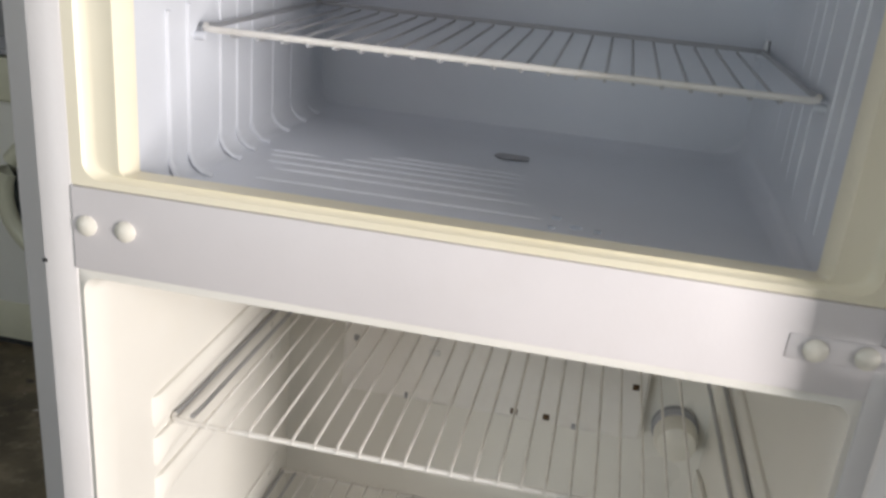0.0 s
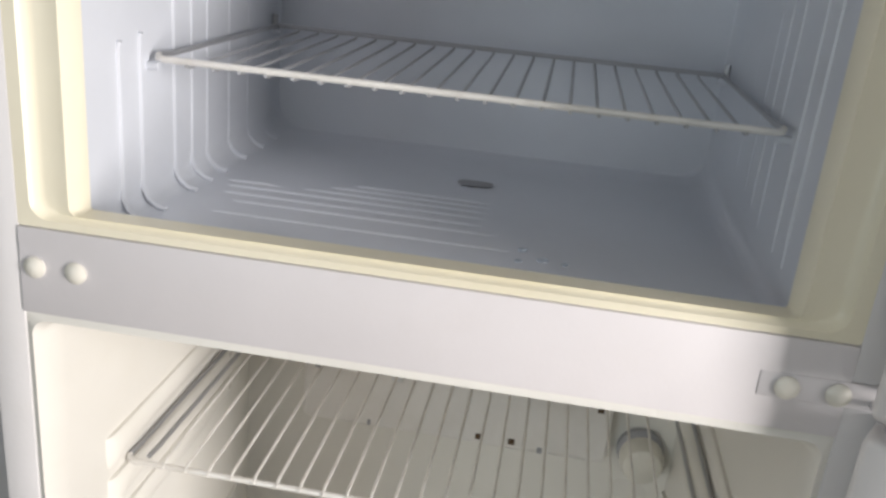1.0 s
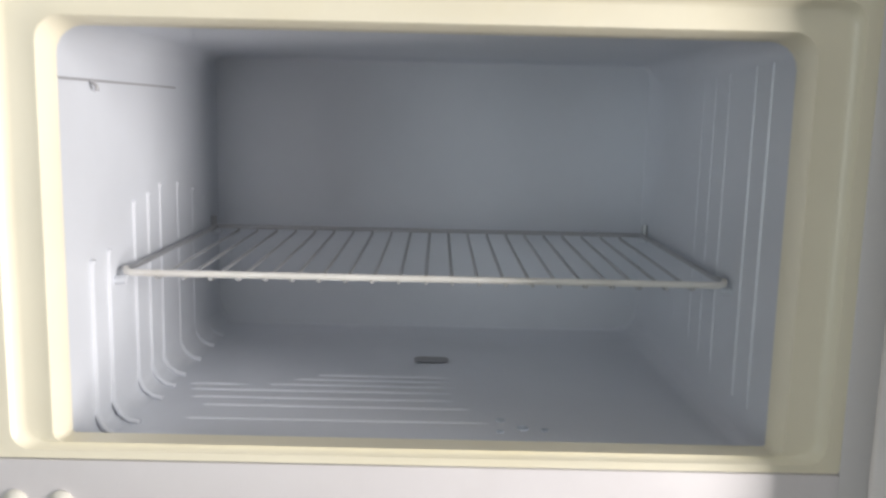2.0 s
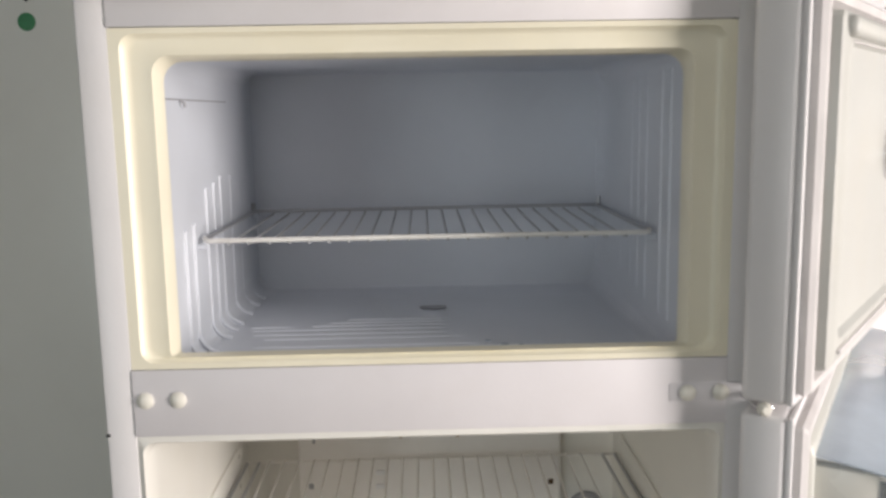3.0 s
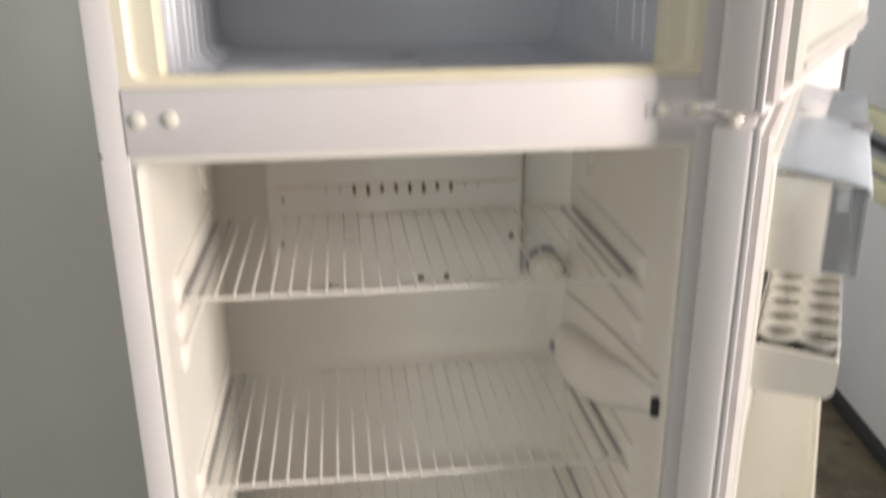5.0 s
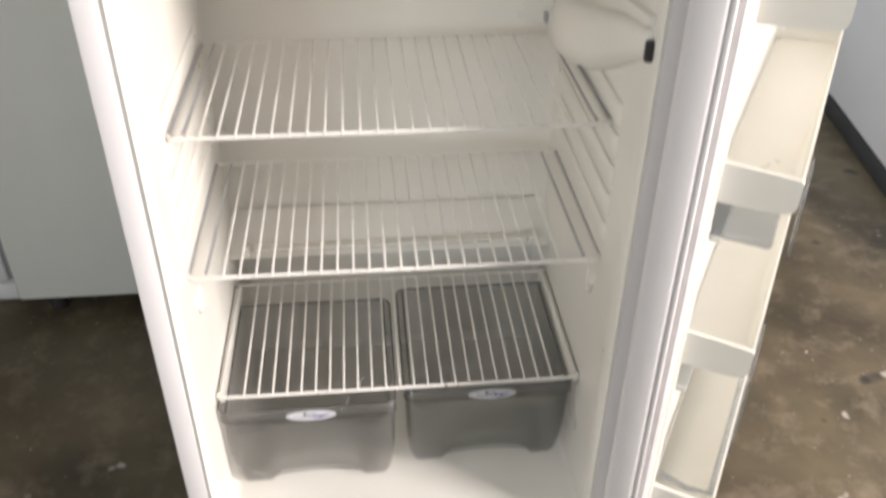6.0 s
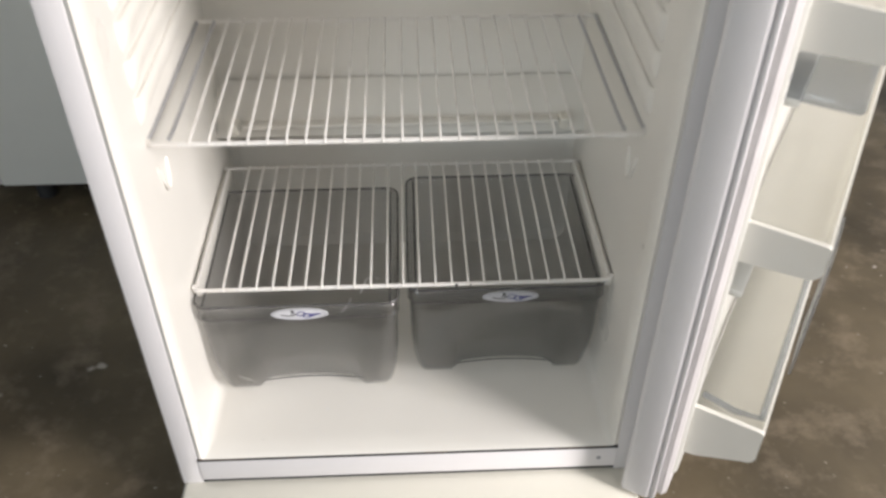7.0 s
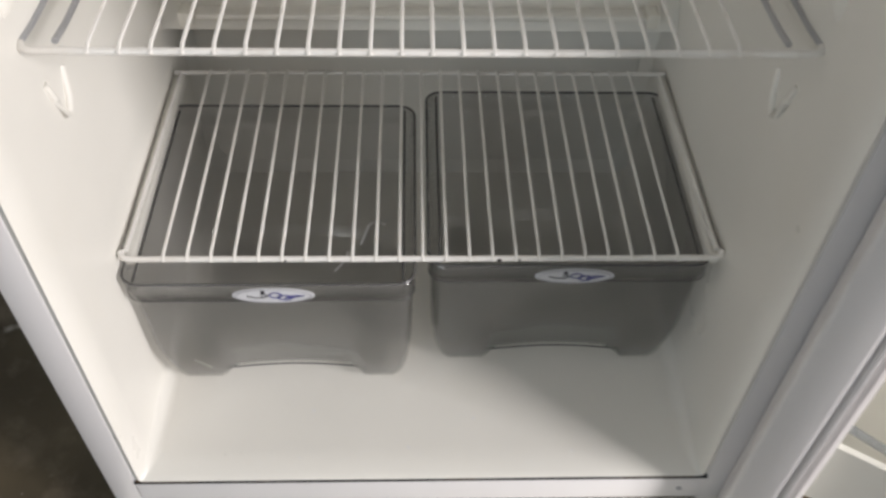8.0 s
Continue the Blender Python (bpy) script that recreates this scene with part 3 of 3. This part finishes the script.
def drawer(x0, x1, y0, y1, label):
    """A smoky crisper: a tub with a stepped rim and a raised arch under its front."""
    t = thing("crisper_drawer", label, "drawer", pose(0, 0, 0), group="crisper drawers")
    top, rim, low, high = 0.285, 0.262, 0.1068, 0.1185
    bm = bmesh.new()
    w, rad, rows = x1 - x0, 0.016, []
    ends = [0.0, 0.0008, 0.003, 0.006, 0.010, rad]
    xs = [x0 + d for d in ends] + [x0 + rad + (w - 2 * rad) * k / 36 for k in range(1, 36)] + [x1 - d for d in reversed(ends)]

    def bow(x):
        d = min(x - x0, x1 - x, rad) / rad
        return rad * (1 - math.sqrt(max(0.0, 1 - (1 - d) ** 2)))

    for x in xs:
        u = (x - x0) / w
        zb, push = low, 0.0
        if 0.23 < u < 0.81:
            v = (u - 0.23) / 0.58
            zb = low + (high - low) * (0.35 + 0.65 * math.sin(math.pi * v))
            push = 0.010 * min(1.0, v / 0.06, (1 - v) / 0.10)
        zb += 0.020 * (1 - min(1.0, min(u, 1 - u) / 0.07)) ** 2
        inx, c = (x0 + w / 2 - x) * 0.06, bow(x)
        arch = zb + 0.058 - 0.012 * abs(u - 0.52) * 2
        prof = [(0, y0 + c, top), (0, y0 + c + 0.001, rim), (inx * 0.25, y0 + c + 0.006, rim - 0.004), (inx * 0.45, y0 + c + 0.009, arch + 0.012), (inx * 0.6, y0 + c + 0.012 + push * 0.9, arch - 0.006), (inx * 0.85, y0 + c + 0.020 + push, zb + 0.012), (inx * 0.95, y0 + c + 0.024 + push, zb + 0.004), (inx, y0 + c + 0.032 + push, zb),
                (inx, y1 - c - 0.03, zb), (inx * 0.9, y1 - c - 0.02, zb + 0.01), (inx * 0.25, y1 - c - 0.006, rim - 0.004), (0, y1 - c - 0.001, rim), (0, y1 - c, top)]
        rows.append([bm.verts.new((x + a, b, c)) for a, b, c in prof])
    for q, r in zip(rows, rows[1:]):
        for k in range(len(q) - 1):
            bm.faces.new((q[k], q[k + 1], r[k + 1], r[k]))
    bm.faces.new(rows[0])
    bm.faces.new(rows[-1])
    tub = part("tub", bm, SMOKE, t, "smoky grey see-through plastic tub")
    s = tub.modifiers.new("wall", "SOLIDIFY")
    s.thickness, s.offset = 0.0018, -1
    loop = [(x, y0 + bow(x)) for x in xs] + [(x, y1 - bow(x)) for x in reversed(xs)]
    part("rim", tube([(x, y, top) for x, y in loop + loop[:2]], 0.0012, 6), RIM, t, "dark rolled rim")
    for x in (x0 + 0.0105, x1 - 0.0105):
        part("rim_lip", tube([(x, y0 + 0.006, top - 0.002), (x, y1 - 0.006, top - 0.002)], 0.0013, 6), RIM, t)
    part("rim_step", tube([(x, y0 + bow(x) + 0.0005, rim) for x in xs], 0.00045, 6), RIM, t)
    part("foot_edge", tube([(x0 + w * (0.24 + 0.56 * k / 14), y0 + 0.033, low + (high - low) * (0.35 + 0.65 * math.sin(math.pi * (0.02 + 0.96 * k / 14))) + 0.001) for k in range(15)], 0.0008, 6), RIM, t)
    cx = x0 + w * 0.515
    lab = part("label", disc(0.036, 0.0012, 28, centre=(cx, y0 - 0.0002, 0.2715), sz=0.27), LABEL, t, "silvery oval label with a violet drawing")
    f = y0 - 0.0018
    part("label_rim", tube([(cx + 0.033 * math.cos(radians(a)), f, 0.2715 + 0.0088 * math.sin(radians(a))) for a in range(0, 361, 15)], 0.0004, 5), GREYPART, lab)
    for px, pz, rx, rz in ((0.002, 0.2725, 0.0055, 0.0035), (0.010, 0.2695, 0.0065, 0.0032)):
        ring = [(cx + px + rx * math.cos(radians(a)), f, pz + rz * math.sin(radians(a))) for a in range(0, 361, 24)]
        part("label_drawing", tube(ring, 0.0006, 5), VIOLET, lab)
    part("label_drawing", tube([(cx + 0.012, f, 0.2705), (cx + 0.020, f, 0.2725), (cx + 0.027, f, 0.2722), (cx + 0.019, f, 0.2698), (cx + 0.010, f, 0.2688)], 0.0007, 5), VIOLET, lab)
    part("label_drawing", tube([(cx - 0.023, f, 0.2715), (cx - 0.016, f, 0.2692), (cx - 0.008, f, 0.2695), (cx - 0.004, f, 0.2725), (cx - 0.011, f, 0.2735)], 0.0005, 5), BLACKINK, lab)
    part("label_drawing", disc(0.0020, 0.0006, 8, centre=(cx - 0.0085, f, 0.2768)), BLACKINK, lab)
    return t


drawer(-0.2625, -0.008, 0.085, 0.328, "smoky grey plastic crisper drawer, pulled slightly forward, empty")
drawer(0.004, 0.2585, 0.106, 0.352, "smoky grey plastic crisper drawer, pushed in, empty")

# ---- doors: local x runs from the hinge edge to the free edge, -y is the inner side ----
D1 = pose(0.310, -0.063, 0, 0, 0, 53)
D2 = pose(0.314, -0.058, 0, 0, 0, 59.5)


def door_shell(name, label, m, z0, z1, width, thick):
    d = part(name, box(0, width, 0.004, thick, z0, z1, 0.006, 3), ENAMEL, fridge, label)
    d.matrix_local = m
    part("inner_flange", box(0.001, width - 0.001, -0.001, 0.0045, z0 + 0.001, z1 - 0.001, 0.001), ENAMEL, d)
    bm = hollow([(0.010, width - 0.010, z0 + 0.010, z1 - 0.010, 0.006, 0.0), (0.008, width - 0.008, z0 + 0.008, z1 - 0.008, 0.006, -0.008), (0.012, width - 0.012, z0 + 0.012, z1 - 0.012, 0.006, -0.013),
                 (0.020, width - 0.020, z0 + 0.020, z1 - 0.020, 0.006, -0.013), (0.024, width - 0.024, z0 + 0.024, z1 - 0.024, 0.006, -0.004)], close=False)
    part("gasket", bm, GASKET, d, "pale grey rubber door seal")
    bm = hollow([(0.0225, width - 0.0225, z0 + 0.0225, z1 - 0.0225, 0.006, -0.0045), (0.027, width - 0.027, z0 + 0.027, z1 - 0.027, 0.006, -0.0045)], close=False)
    part("seal_groove", bm, DARK, d)
    return d


fd = door_shell("freezer_door", "open white freezer door with an ivory inner panel", D1, 1.188, 1.553, 0.60, 0.044)
z0, z1 = 1.188, 1.553
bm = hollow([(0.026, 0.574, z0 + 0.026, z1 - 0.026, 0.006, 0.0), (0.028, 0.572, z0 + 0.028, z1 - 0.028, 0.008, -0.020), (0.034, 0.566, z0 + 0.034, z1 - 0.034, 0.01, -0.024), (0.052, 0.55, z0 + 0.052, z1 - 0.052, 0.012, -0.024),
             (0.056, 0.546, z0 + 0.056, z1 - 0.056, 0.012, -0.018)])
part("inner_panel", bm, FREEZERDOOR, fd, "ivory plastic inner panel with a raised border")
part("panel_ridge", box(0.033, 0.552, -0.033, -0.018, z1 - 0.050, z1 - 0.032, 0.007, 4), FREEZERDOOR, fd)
# grey strip put in as the shadow below the ridge
part("ridge_shadow_strip", box(0.05, 0.565, -0.024, -0.0225, z1 - 0.0535, z1 - 0.051), GASKET, fd)
part("panel_ledge", box(0.05, 0.56, -0.0275, -0.016, z0 + 0.040, z0 + 0.0445, 0.0015), GASKET, fd)
for u, zz in ((0.5, 1.44), (0.5, 1.362), (0.47, 1.29)):
    part("crease", box(u - 0.07, u + 0.05, -0.0186, -0.0175, zz, zz + 0.0012, 0.0004), GREYPART, fd)
part("dial", disc(0.024, 0.014, 28, 0.005, centre=(0.292, -0.018, 1.395)), SILVER, fd, "round grey plastic dial")
part("dial_rim", disc(0.027, 0.005, 28, centre=(0.292, -0.018, 1.394)), CHROME, fd)

rd = door_shell("fridge_door", "open white refrigerator door with ivory shelves inside", D2, 0.05, 1.176, 0.60, 0.044)
z0, z1 = 0.05, 1.176
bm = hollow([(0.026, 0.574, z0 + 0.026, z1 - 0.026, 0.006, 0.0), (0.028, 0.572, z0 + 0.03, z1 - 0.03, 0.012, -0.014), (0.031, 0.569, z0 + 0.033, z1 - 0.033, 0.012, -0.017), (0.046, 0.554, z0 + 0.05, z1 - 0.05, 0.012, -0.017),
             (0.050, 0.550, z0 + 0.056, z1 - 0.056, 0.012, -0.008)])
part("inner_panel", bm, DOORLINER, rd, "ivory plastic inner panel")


def bin_part(za, zb, depth, lift=0.0, flap=None):
    """A door shelf: a floor, two round-cornered end walls and a low front; lift raises its front underside."""
    bm = bmesh.new()
    n = 5
    shape = [(-0.010, zb + 0.004), (-0.010, za + 0.001), (-0.030, za + 0.002)]
    shape += [(-depth + 0.014 - 0.014 * math.sin(radians(a)), za + lift + 0.014 - 0.014 * math.cos(radians(a))) for a in (0, 30, 60, 90)]
    shape += [(-depth, zb - 0.003), (-depth + 0.003, zb)]
    for u in (0.034, 0.562):
        a = [bm.verts.new((u, y, z)) for y, z in shape]
        b = [bm.verts.new((u + 0.006, y, z)) for y, z in shape]
        bm.faces.new(a)
        bm.faces.new(b[::-1])
        for k in range(len(a)):
            bm.faces.new((a[k], a[(k + 1) % len(a)], b[(k + 1) % len(a)], b[k]))
    skin = shape[1:-1]
    rows = [[bm.verts.new((u, y, z)) for y, z in skin] + [bm.verts.new((u, y + (0.003 if k > 3 else 0.0), z + (0.003 if k < 4 else 0.0))) for k, (y, z) in reversed(list(enumerate(skin)))] for u in (0.0395, 0.5625)]
    m = len(rows[0])
    for k in range(m):
        bm.faces.new((rows[0][k], rows[0][(k + 1) % m], rows[1][(k + 1) % m], rows[1][k]))
    ob = part("door_bin", bm, BIN, rd, "ivory plastic door shelf")
    if flap:
        part("flap", box(0.042, 0.13, -depth - 0.005, -depth - 0.0022, flap[0], flap[1], 0.0008), FLAP, rd, "smoky clear retaining flap")
    return ob


bin_part(0.886, 0.936, 0.100, 0.004)
bin_part(0.684, 0.731, 0.100, 0.004, flap=(0.632, 0.712))
bin_part(0.446, 0.495, 0.098, 0.004, flap=(0.31, 0.470))
bin_part(0.128, 0.212, 0.100, 0.024)
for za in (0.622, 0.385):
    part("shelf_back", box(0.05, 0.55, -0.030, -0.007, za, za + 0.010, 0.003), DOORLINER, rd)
for z, h in ((0.655, 0.006), (0.635, 0.006)):
    part("catch_slot", box(0.036, 0.040, -0.0178, -0.0168, z, z + h), GREYPART, rd)
bottle = part("bottle_rest", tube([(0.06, -0.02, 0.215), (0.06, -0.06, 0.205), (0.06, -0.092, 0.208), (0.5, -0.094, 0.208)], 0.004, 8), FLAP, rd, "clear smoky bottle rest")
part("butter_rest", box(0.05, 0.20, -0.085, -0.012, 0.628, 0.640, 0.005), FLAP, rd, "clear smoky butter dish")
# dairy box: ivory ends, a clear front and a frosted lid
bm = box(0.036, 0.052, -0.070, -0.010, 1.022, 1.124, 0.003)
box(0.548, 0.562, -0.070, -0.010, 1.022, 1.124, 0.003, bm=bm)
box(0.05, 0.55, -0.096, -0.010, 1.022, 1.026, bm=bm)
part("dairy_box", bm, BIN, rd, "ivory dairy compartment")
bm = box(0.036, 0.562, -0.102, -0.099, 1.028, 1.110, 0.001)
box(0.036, 0.039, -0.099, -0.070, 1.028, 1.118, 0.0005, bm=bm)
part("dairy_front", bm, FLAP, rd, "smoky clear front of the dairy box")
bm = bmesh.new()
sec = [(-0.010, 1.136), (-0.045, 1.132), (-0.080, 1.126), (-0.100, 1.1215), (-0.1045, 1.118), (-0.105, 1.110)]
rows = [[bm.verts.new((u, y, z)) for y, z in sec] for u in (0.034, 0.30, 0.303, 0.566)]
for q, w in zip(rows, rows[1:]):
    for k in range(len(sec) - 1):
        bm.faces.new((q[k], q[k + 1], w[k + 1], w[k]))
ld = part("dairy_lid", bm, FROST, rd, "frosted lid, tinted blue for the sky it reflects")
sm = ld.modifiers.new("wall", "SOLIDIFY")
sm.thickness = 0.003
part("lid_clip", box(0.295, 0.308, -0.107, -0.082, 1.118, 1.130, 0.002), GREYPART, rd, "grey lid clip")
# egg tray: a plate with round cups
tray = thing("egg_tray", "ivory egg tray with two rows of round cups in the door", "egg tray", D2)
bm = bmesh.new()
NU, R = 8, 0.0182
for i in range(NU):
    for j in range(2):
        cx, cy = 0.075 + i * 0.043, -0.038 - j * 0.041
        hx, hy = 0.0215, 0.0205
        inner = [(cx + R * math.cos(radians(a)), cy + R * math.sin(radians(a))) for a in range(0, 360, 15)]
        outer = []
        for a in range(0, 360, 15):
            c, s = math.cos(radians(a)), math.sin(radians(a))
            k = min(hx / abs(c) if abs(c) > 1e-6 else 9, hy / abs(s) if abs(s) > 1e-6 else 9)
            outer.append((cx + k * c, cy + k * s))
        rings = [[bm.verts.new((x, y, 0.944)) for x, y in outer], [bm.verts.new((x, y, 0.944)) for x, y in inner], [bm.verts.new((cx + (x - cx) * 0.8, cy + (y - cy) * 0.8, 0.922)) for x, y in inner]]
        for q, w in zip(rings, rings[1:]):
            for k in range(24):
                bm.faces.new((q[k], q[(k + 1) % 24], w[(k + 1) % 24], w[k]))
bmesh.ops.remove_doubles(bm, verts=bm.verts, dist=0.0005)
tr = part("tray_plate", bm, BIN, tray)
so = tr.modifiers.new("wall", "SOLIDIFY")
so.thickness = 0.0015
part("tray_rim", box(0.045, 0.40, -0.098, -0.094, 0.9, 0.962, 0.001), FLAP, tray, "clear smoky edge")
part("tray_base", box(0.052, 0.40, -0.09, -0.016, 0.8925, 0.918, 0.003), FLAP, tray)

# ---- what stands round it ----
tall = thing("upright_freezer", "tall grey-white upright freezer on black feet, with stickers", "freezer", pose(-0.765, 0.68, 0))
part("side_panel", box(0.0, 0.60, 0, 0.006, 0.055, 1.90, 0.002), ENAMEL_GREY, tall)
part("body", box(0.003, 0.60, 0.0065, 0.60, 0.058, 1.898, 0.004), ENAMEL_GREY, tall)
part("door", box(-0.075, -0.012, 0.004, 0.60, 0.10, 1.90, 0.006, 3), ENAMEL, tall, "white freezer door seen edge-on")
part("door_seal", box(-0.012, 0.003, 0.012, 0.58, 0.105, 1.88, 0.002), GREYPART, tall, "dark grey door seal")
part("base_trim", box(-0.07, -0.001, 0.001, 0.58, 0.056, 0.096, 0.004), ENAMEL, tall, "white base trim")
for x, y in ((0.055, 0.05), (0.52, 0.05), (0.055, 0.55), (0.52, 0.55)):
    part("foot", tube([(x, y, 0.0), (x, y, 0.008), (x, y, 0.009), (x, y, 0.06)], 0.019, 14), DARK, tall, "black screw foot")
dia = new("diamond_sticker", mesh_of(hollow([(-0.0155, 0.0155, -0.0155, 0.0155, 0.001, 0.0), (-0.0155, 0.0155, -0.0155, 0.0155, 0.001, -0.0006)]), "diamond_sticker", BLACKINK))
dia.matrix_world = pose(-0.634, 0.6794, 1.6545, 0, 45, 0)
tagged(dia, "black diamond sticker with pale marks on a freezer side panel", "sticker")
bm = bmesh.new()
for k in range(5):
    box(-0.009 + k * 0.0038, -0.0065 + k * 0.0038, -0.001, -0.0006, -0.003, 0.001, bm=bm)
box(-0.006, 0.006, -0.001, -0.0006, 0.006, 0.0075, bm=bm)
mk = part("printed_marks", bm, WHITEINK, dia)
mk.matrix_parent_inverse = Matrix()
mk.rotation_euler = (0, radians(-45), 0)
gs = new("round_sticker", mesh_of(disc(0.0145, 0.0006, 26), "round_sticker", GREEN))
gs.matrix_world = pose(-0.636, 0.6798, 1.602)
tagged(gs, "round green sticker on a freezer side panel", "sticker")

tall2 = thing("upright_freezer", "tall white upright freezer with a black sticker", "freezer", pose(0.19, 0.6, 0))
part("front_door", box(0.0, 0.432, 0, 0.06, 0.112, 1.95, 0.006, 3), ENAMEL_GREY, tall2)
part("front_door", box(0.437, 0.592, 0, 0.06, 0.112, 1.95, 0.006, 3), ENAMEL, tall2)
part("body", box(0.002, 0.60, 0.06, 0.62, 0.105, 1.95, 0.004), GREYPART, tall2)
for x in (0.05, 0.55):
    part("foot", tube([(x, 0.09, 0.0), (x, 0.09, 0.112)], 0.018, 14), DARK, tall2, "black screw foot")
dia2 = new("strip_sticker", mesh_of(hollow([(-0.036, 0.036, -0.0125, 0.0125, 0.001, 0.0), (-0.036, 0.036, -0.0125, 0.0125, 0.001, -0.0006)]), "strip_sticker", BLACKINK))
dia2.matrix_world = pose(0.738, 0.5994, 1.593, 0, -36, 0)
tagged(dia2, "black strip sticker with pale marks on a white freezer", "sticker")
bm = bmesh.new()
for k in range(5):
    box(-0.006 + k * 0.007, -0.0015 + k * 0.007, -0.0011, -0.0007, -0.004, 0.004, bm=bm)
part("printed_marks", bm, WHITEINK, dia2)

side = thing("two_door_refrigerator", "white two-door refrigerator with cream handle trims and a black base", "refrigerator", pose(1.30, 0.93, 0, 0, 0, -7.8))
part("body", box(0.05, 0.60, -0.30, 0.68, 0.05, 1.69, 0.006), ENAMEL_GREY, side)
part("lower_door", box(0.0, 0.05, -0.30, 0.68, 0.055, 0.655, 0.006, 3), ENAMEL, side)
part("upper_door", box(0.0, 0.05, -0.30, 0.68, 0.895, 1.69, 0.006, 3), ENAMEL, side)
part("trim_backing", box(0.012, 0.05, -0.30, 0.68, 0.655, 0.895), GREYPART, side)
for a, b in ((0.66, 0.715), (0.735, 0.765), (0.835, 0.892)):
    part("handle_trim", box(-0.006, 0.02, -0.30, 0.68, a, b, 0.004), CREAMTRIM, side, "cream plastic handle trim")
part("dark_slot", box(0.008, 0.02, -0.30, 0.68, 0.785, 0.81), DARK, side)
part("base", box(-0.004, 0.58, -0.30, 0.68, 0.0, 0.05, 0.003), DARK, side, "black base strip")

wm = thing("washing_machine", "cream and grey front-loading washing machine on the floor", "washing machine", pose(-1.45, 1.7, 0))
part("body", box(-0.30, 0.30, 0, 0.55, 0.02, 0.80, 0.01, 3), ENAMEL_GREY, wm)
part("control_panel", box(-0.30, 0.30, -0.012, 0.12, 0.80, 0.93, 0.01, 3), WASHER, wm, "cream control panel")
part("worktop", box(-0.305, 0.305, -0.005, 0.56, 0.935, 0.955, 0.006), GREYPART, wm)
part("plinth", box(-0.30, 0.30, -0.006, 0.02, 0.02, 0.15, 0.004), WASHER, wm)
part("door_ring", tube([(0.19 * math.cos(radians(a)), -0.02, 0.52 + 0.19 * math.sin(radians(a))) for a in range(0, 361, 12)], 0.03, 10), WASHER, wm, "cream round door ring")
part("door_glass", disc(0.16, 0.03, 28, 0.03, centre=(0, 0.0, 0.52)), DIMGLASS, wm, "dark door glass")
part("foot_strip", box(-0.28, 0.28, 0.0, 0.5, 0.0, 0.022), DARK, wm)

# boxes on top of the refrigerator
bx = thing("blue_carton", "bright blue carton lying on the refrigerator lid", "box", pose(0, 0, 1.59))
part("carton", box(-0.088, 0.29, 0.02, 0.34, 0.0005, 0.16, 0.002), BLUE, bx)
part("tape_line", box(0.035, 0.037, 0.0192, 0.0202, 0.002, 0.16), PALEBLUE, bx)
ch = thing("chrome_bracket", "small chrome and black metal bracket on the lid", "bracket", pose(-0.105, 0.02, 1.59))
part("rod", tube([(-0.004, 0, 0), (-0.004, 0, 0.05), (0.004, 0.004, 0.056), (0.010, 0.004, 0.0)], 0.0025, 8), CHROME, ch)
part("foot", box(-0.009, -0.006, -0.004, 0.02, 0, 0.05, 0.0008), DARK, ch)

# scraps and crumbs that lie about
def scrap(name, bm, material, label, m):
    ob = new(name, mesh_of(bm, name, material))
    ob.matrix_world = m
    return tagged(ob, label, name.replace("_", " "))


scrap("tape_scrap", tube([(-0.014, -0.03, 0.0), (-0.006, -0.004, 0.004), (0.004, 0.004, 0.006), (0.012, -0.002, 0.003), (0.016, 0.010, 0.002)], 0.0016, 6, None, 0.3), WHITEINK, "curled scrap of clear tape in the drawer", pose(-0.056, 0.308, 0.124))
scrap("tape_scrap", tube([(-0.010, -0.012, 0.0), (0.0, 0.0, 0.003), (0.004, 0.018, 0.0)], 0.0014, 6, None, 0.3), WHITEINK, "small white scrap in the drawer", pose(-0.088, 0.25, 0.123))
scrap("plastic_scrap", tube([(0.0, 0.0, 0.0), (0.012, -0.006, 0.001), (0.020, -0.009, 0.0)], 0.0012, 6, None, 0.4), CAP, "thin pale scrap in the drawer foot", pose(-0.236, 0.126, 0.114))
for x, y, r in ((-0.11, 0.072, 0.0016), (-0.015, 0.03, 0.0016), (0.05, 0.062, 0.0014), (-0.12, 0.02, 0.001), (0.02, 0.1, 0.0012), (0.145, 0.025, 0.0012)):
    scrap("crumb", disc(r, r, 8, r * 0.4), WHITEINK, "white crumb on the fridge floor", pose(x, y, 0.1022, 90))
for x, y, r in ((0.062, 0.125, 0.004), (0.078, 0.108, 0.005), (0.060, 0.10, 0.003), (0.095, 0.105, 0.003)):
    scrap("ice_crumb", disc(r, r * 0.6, 7, r * 0.3), FROST, "small ice crumb on the freezer floor", pose(x, y, 1.2052, 90))
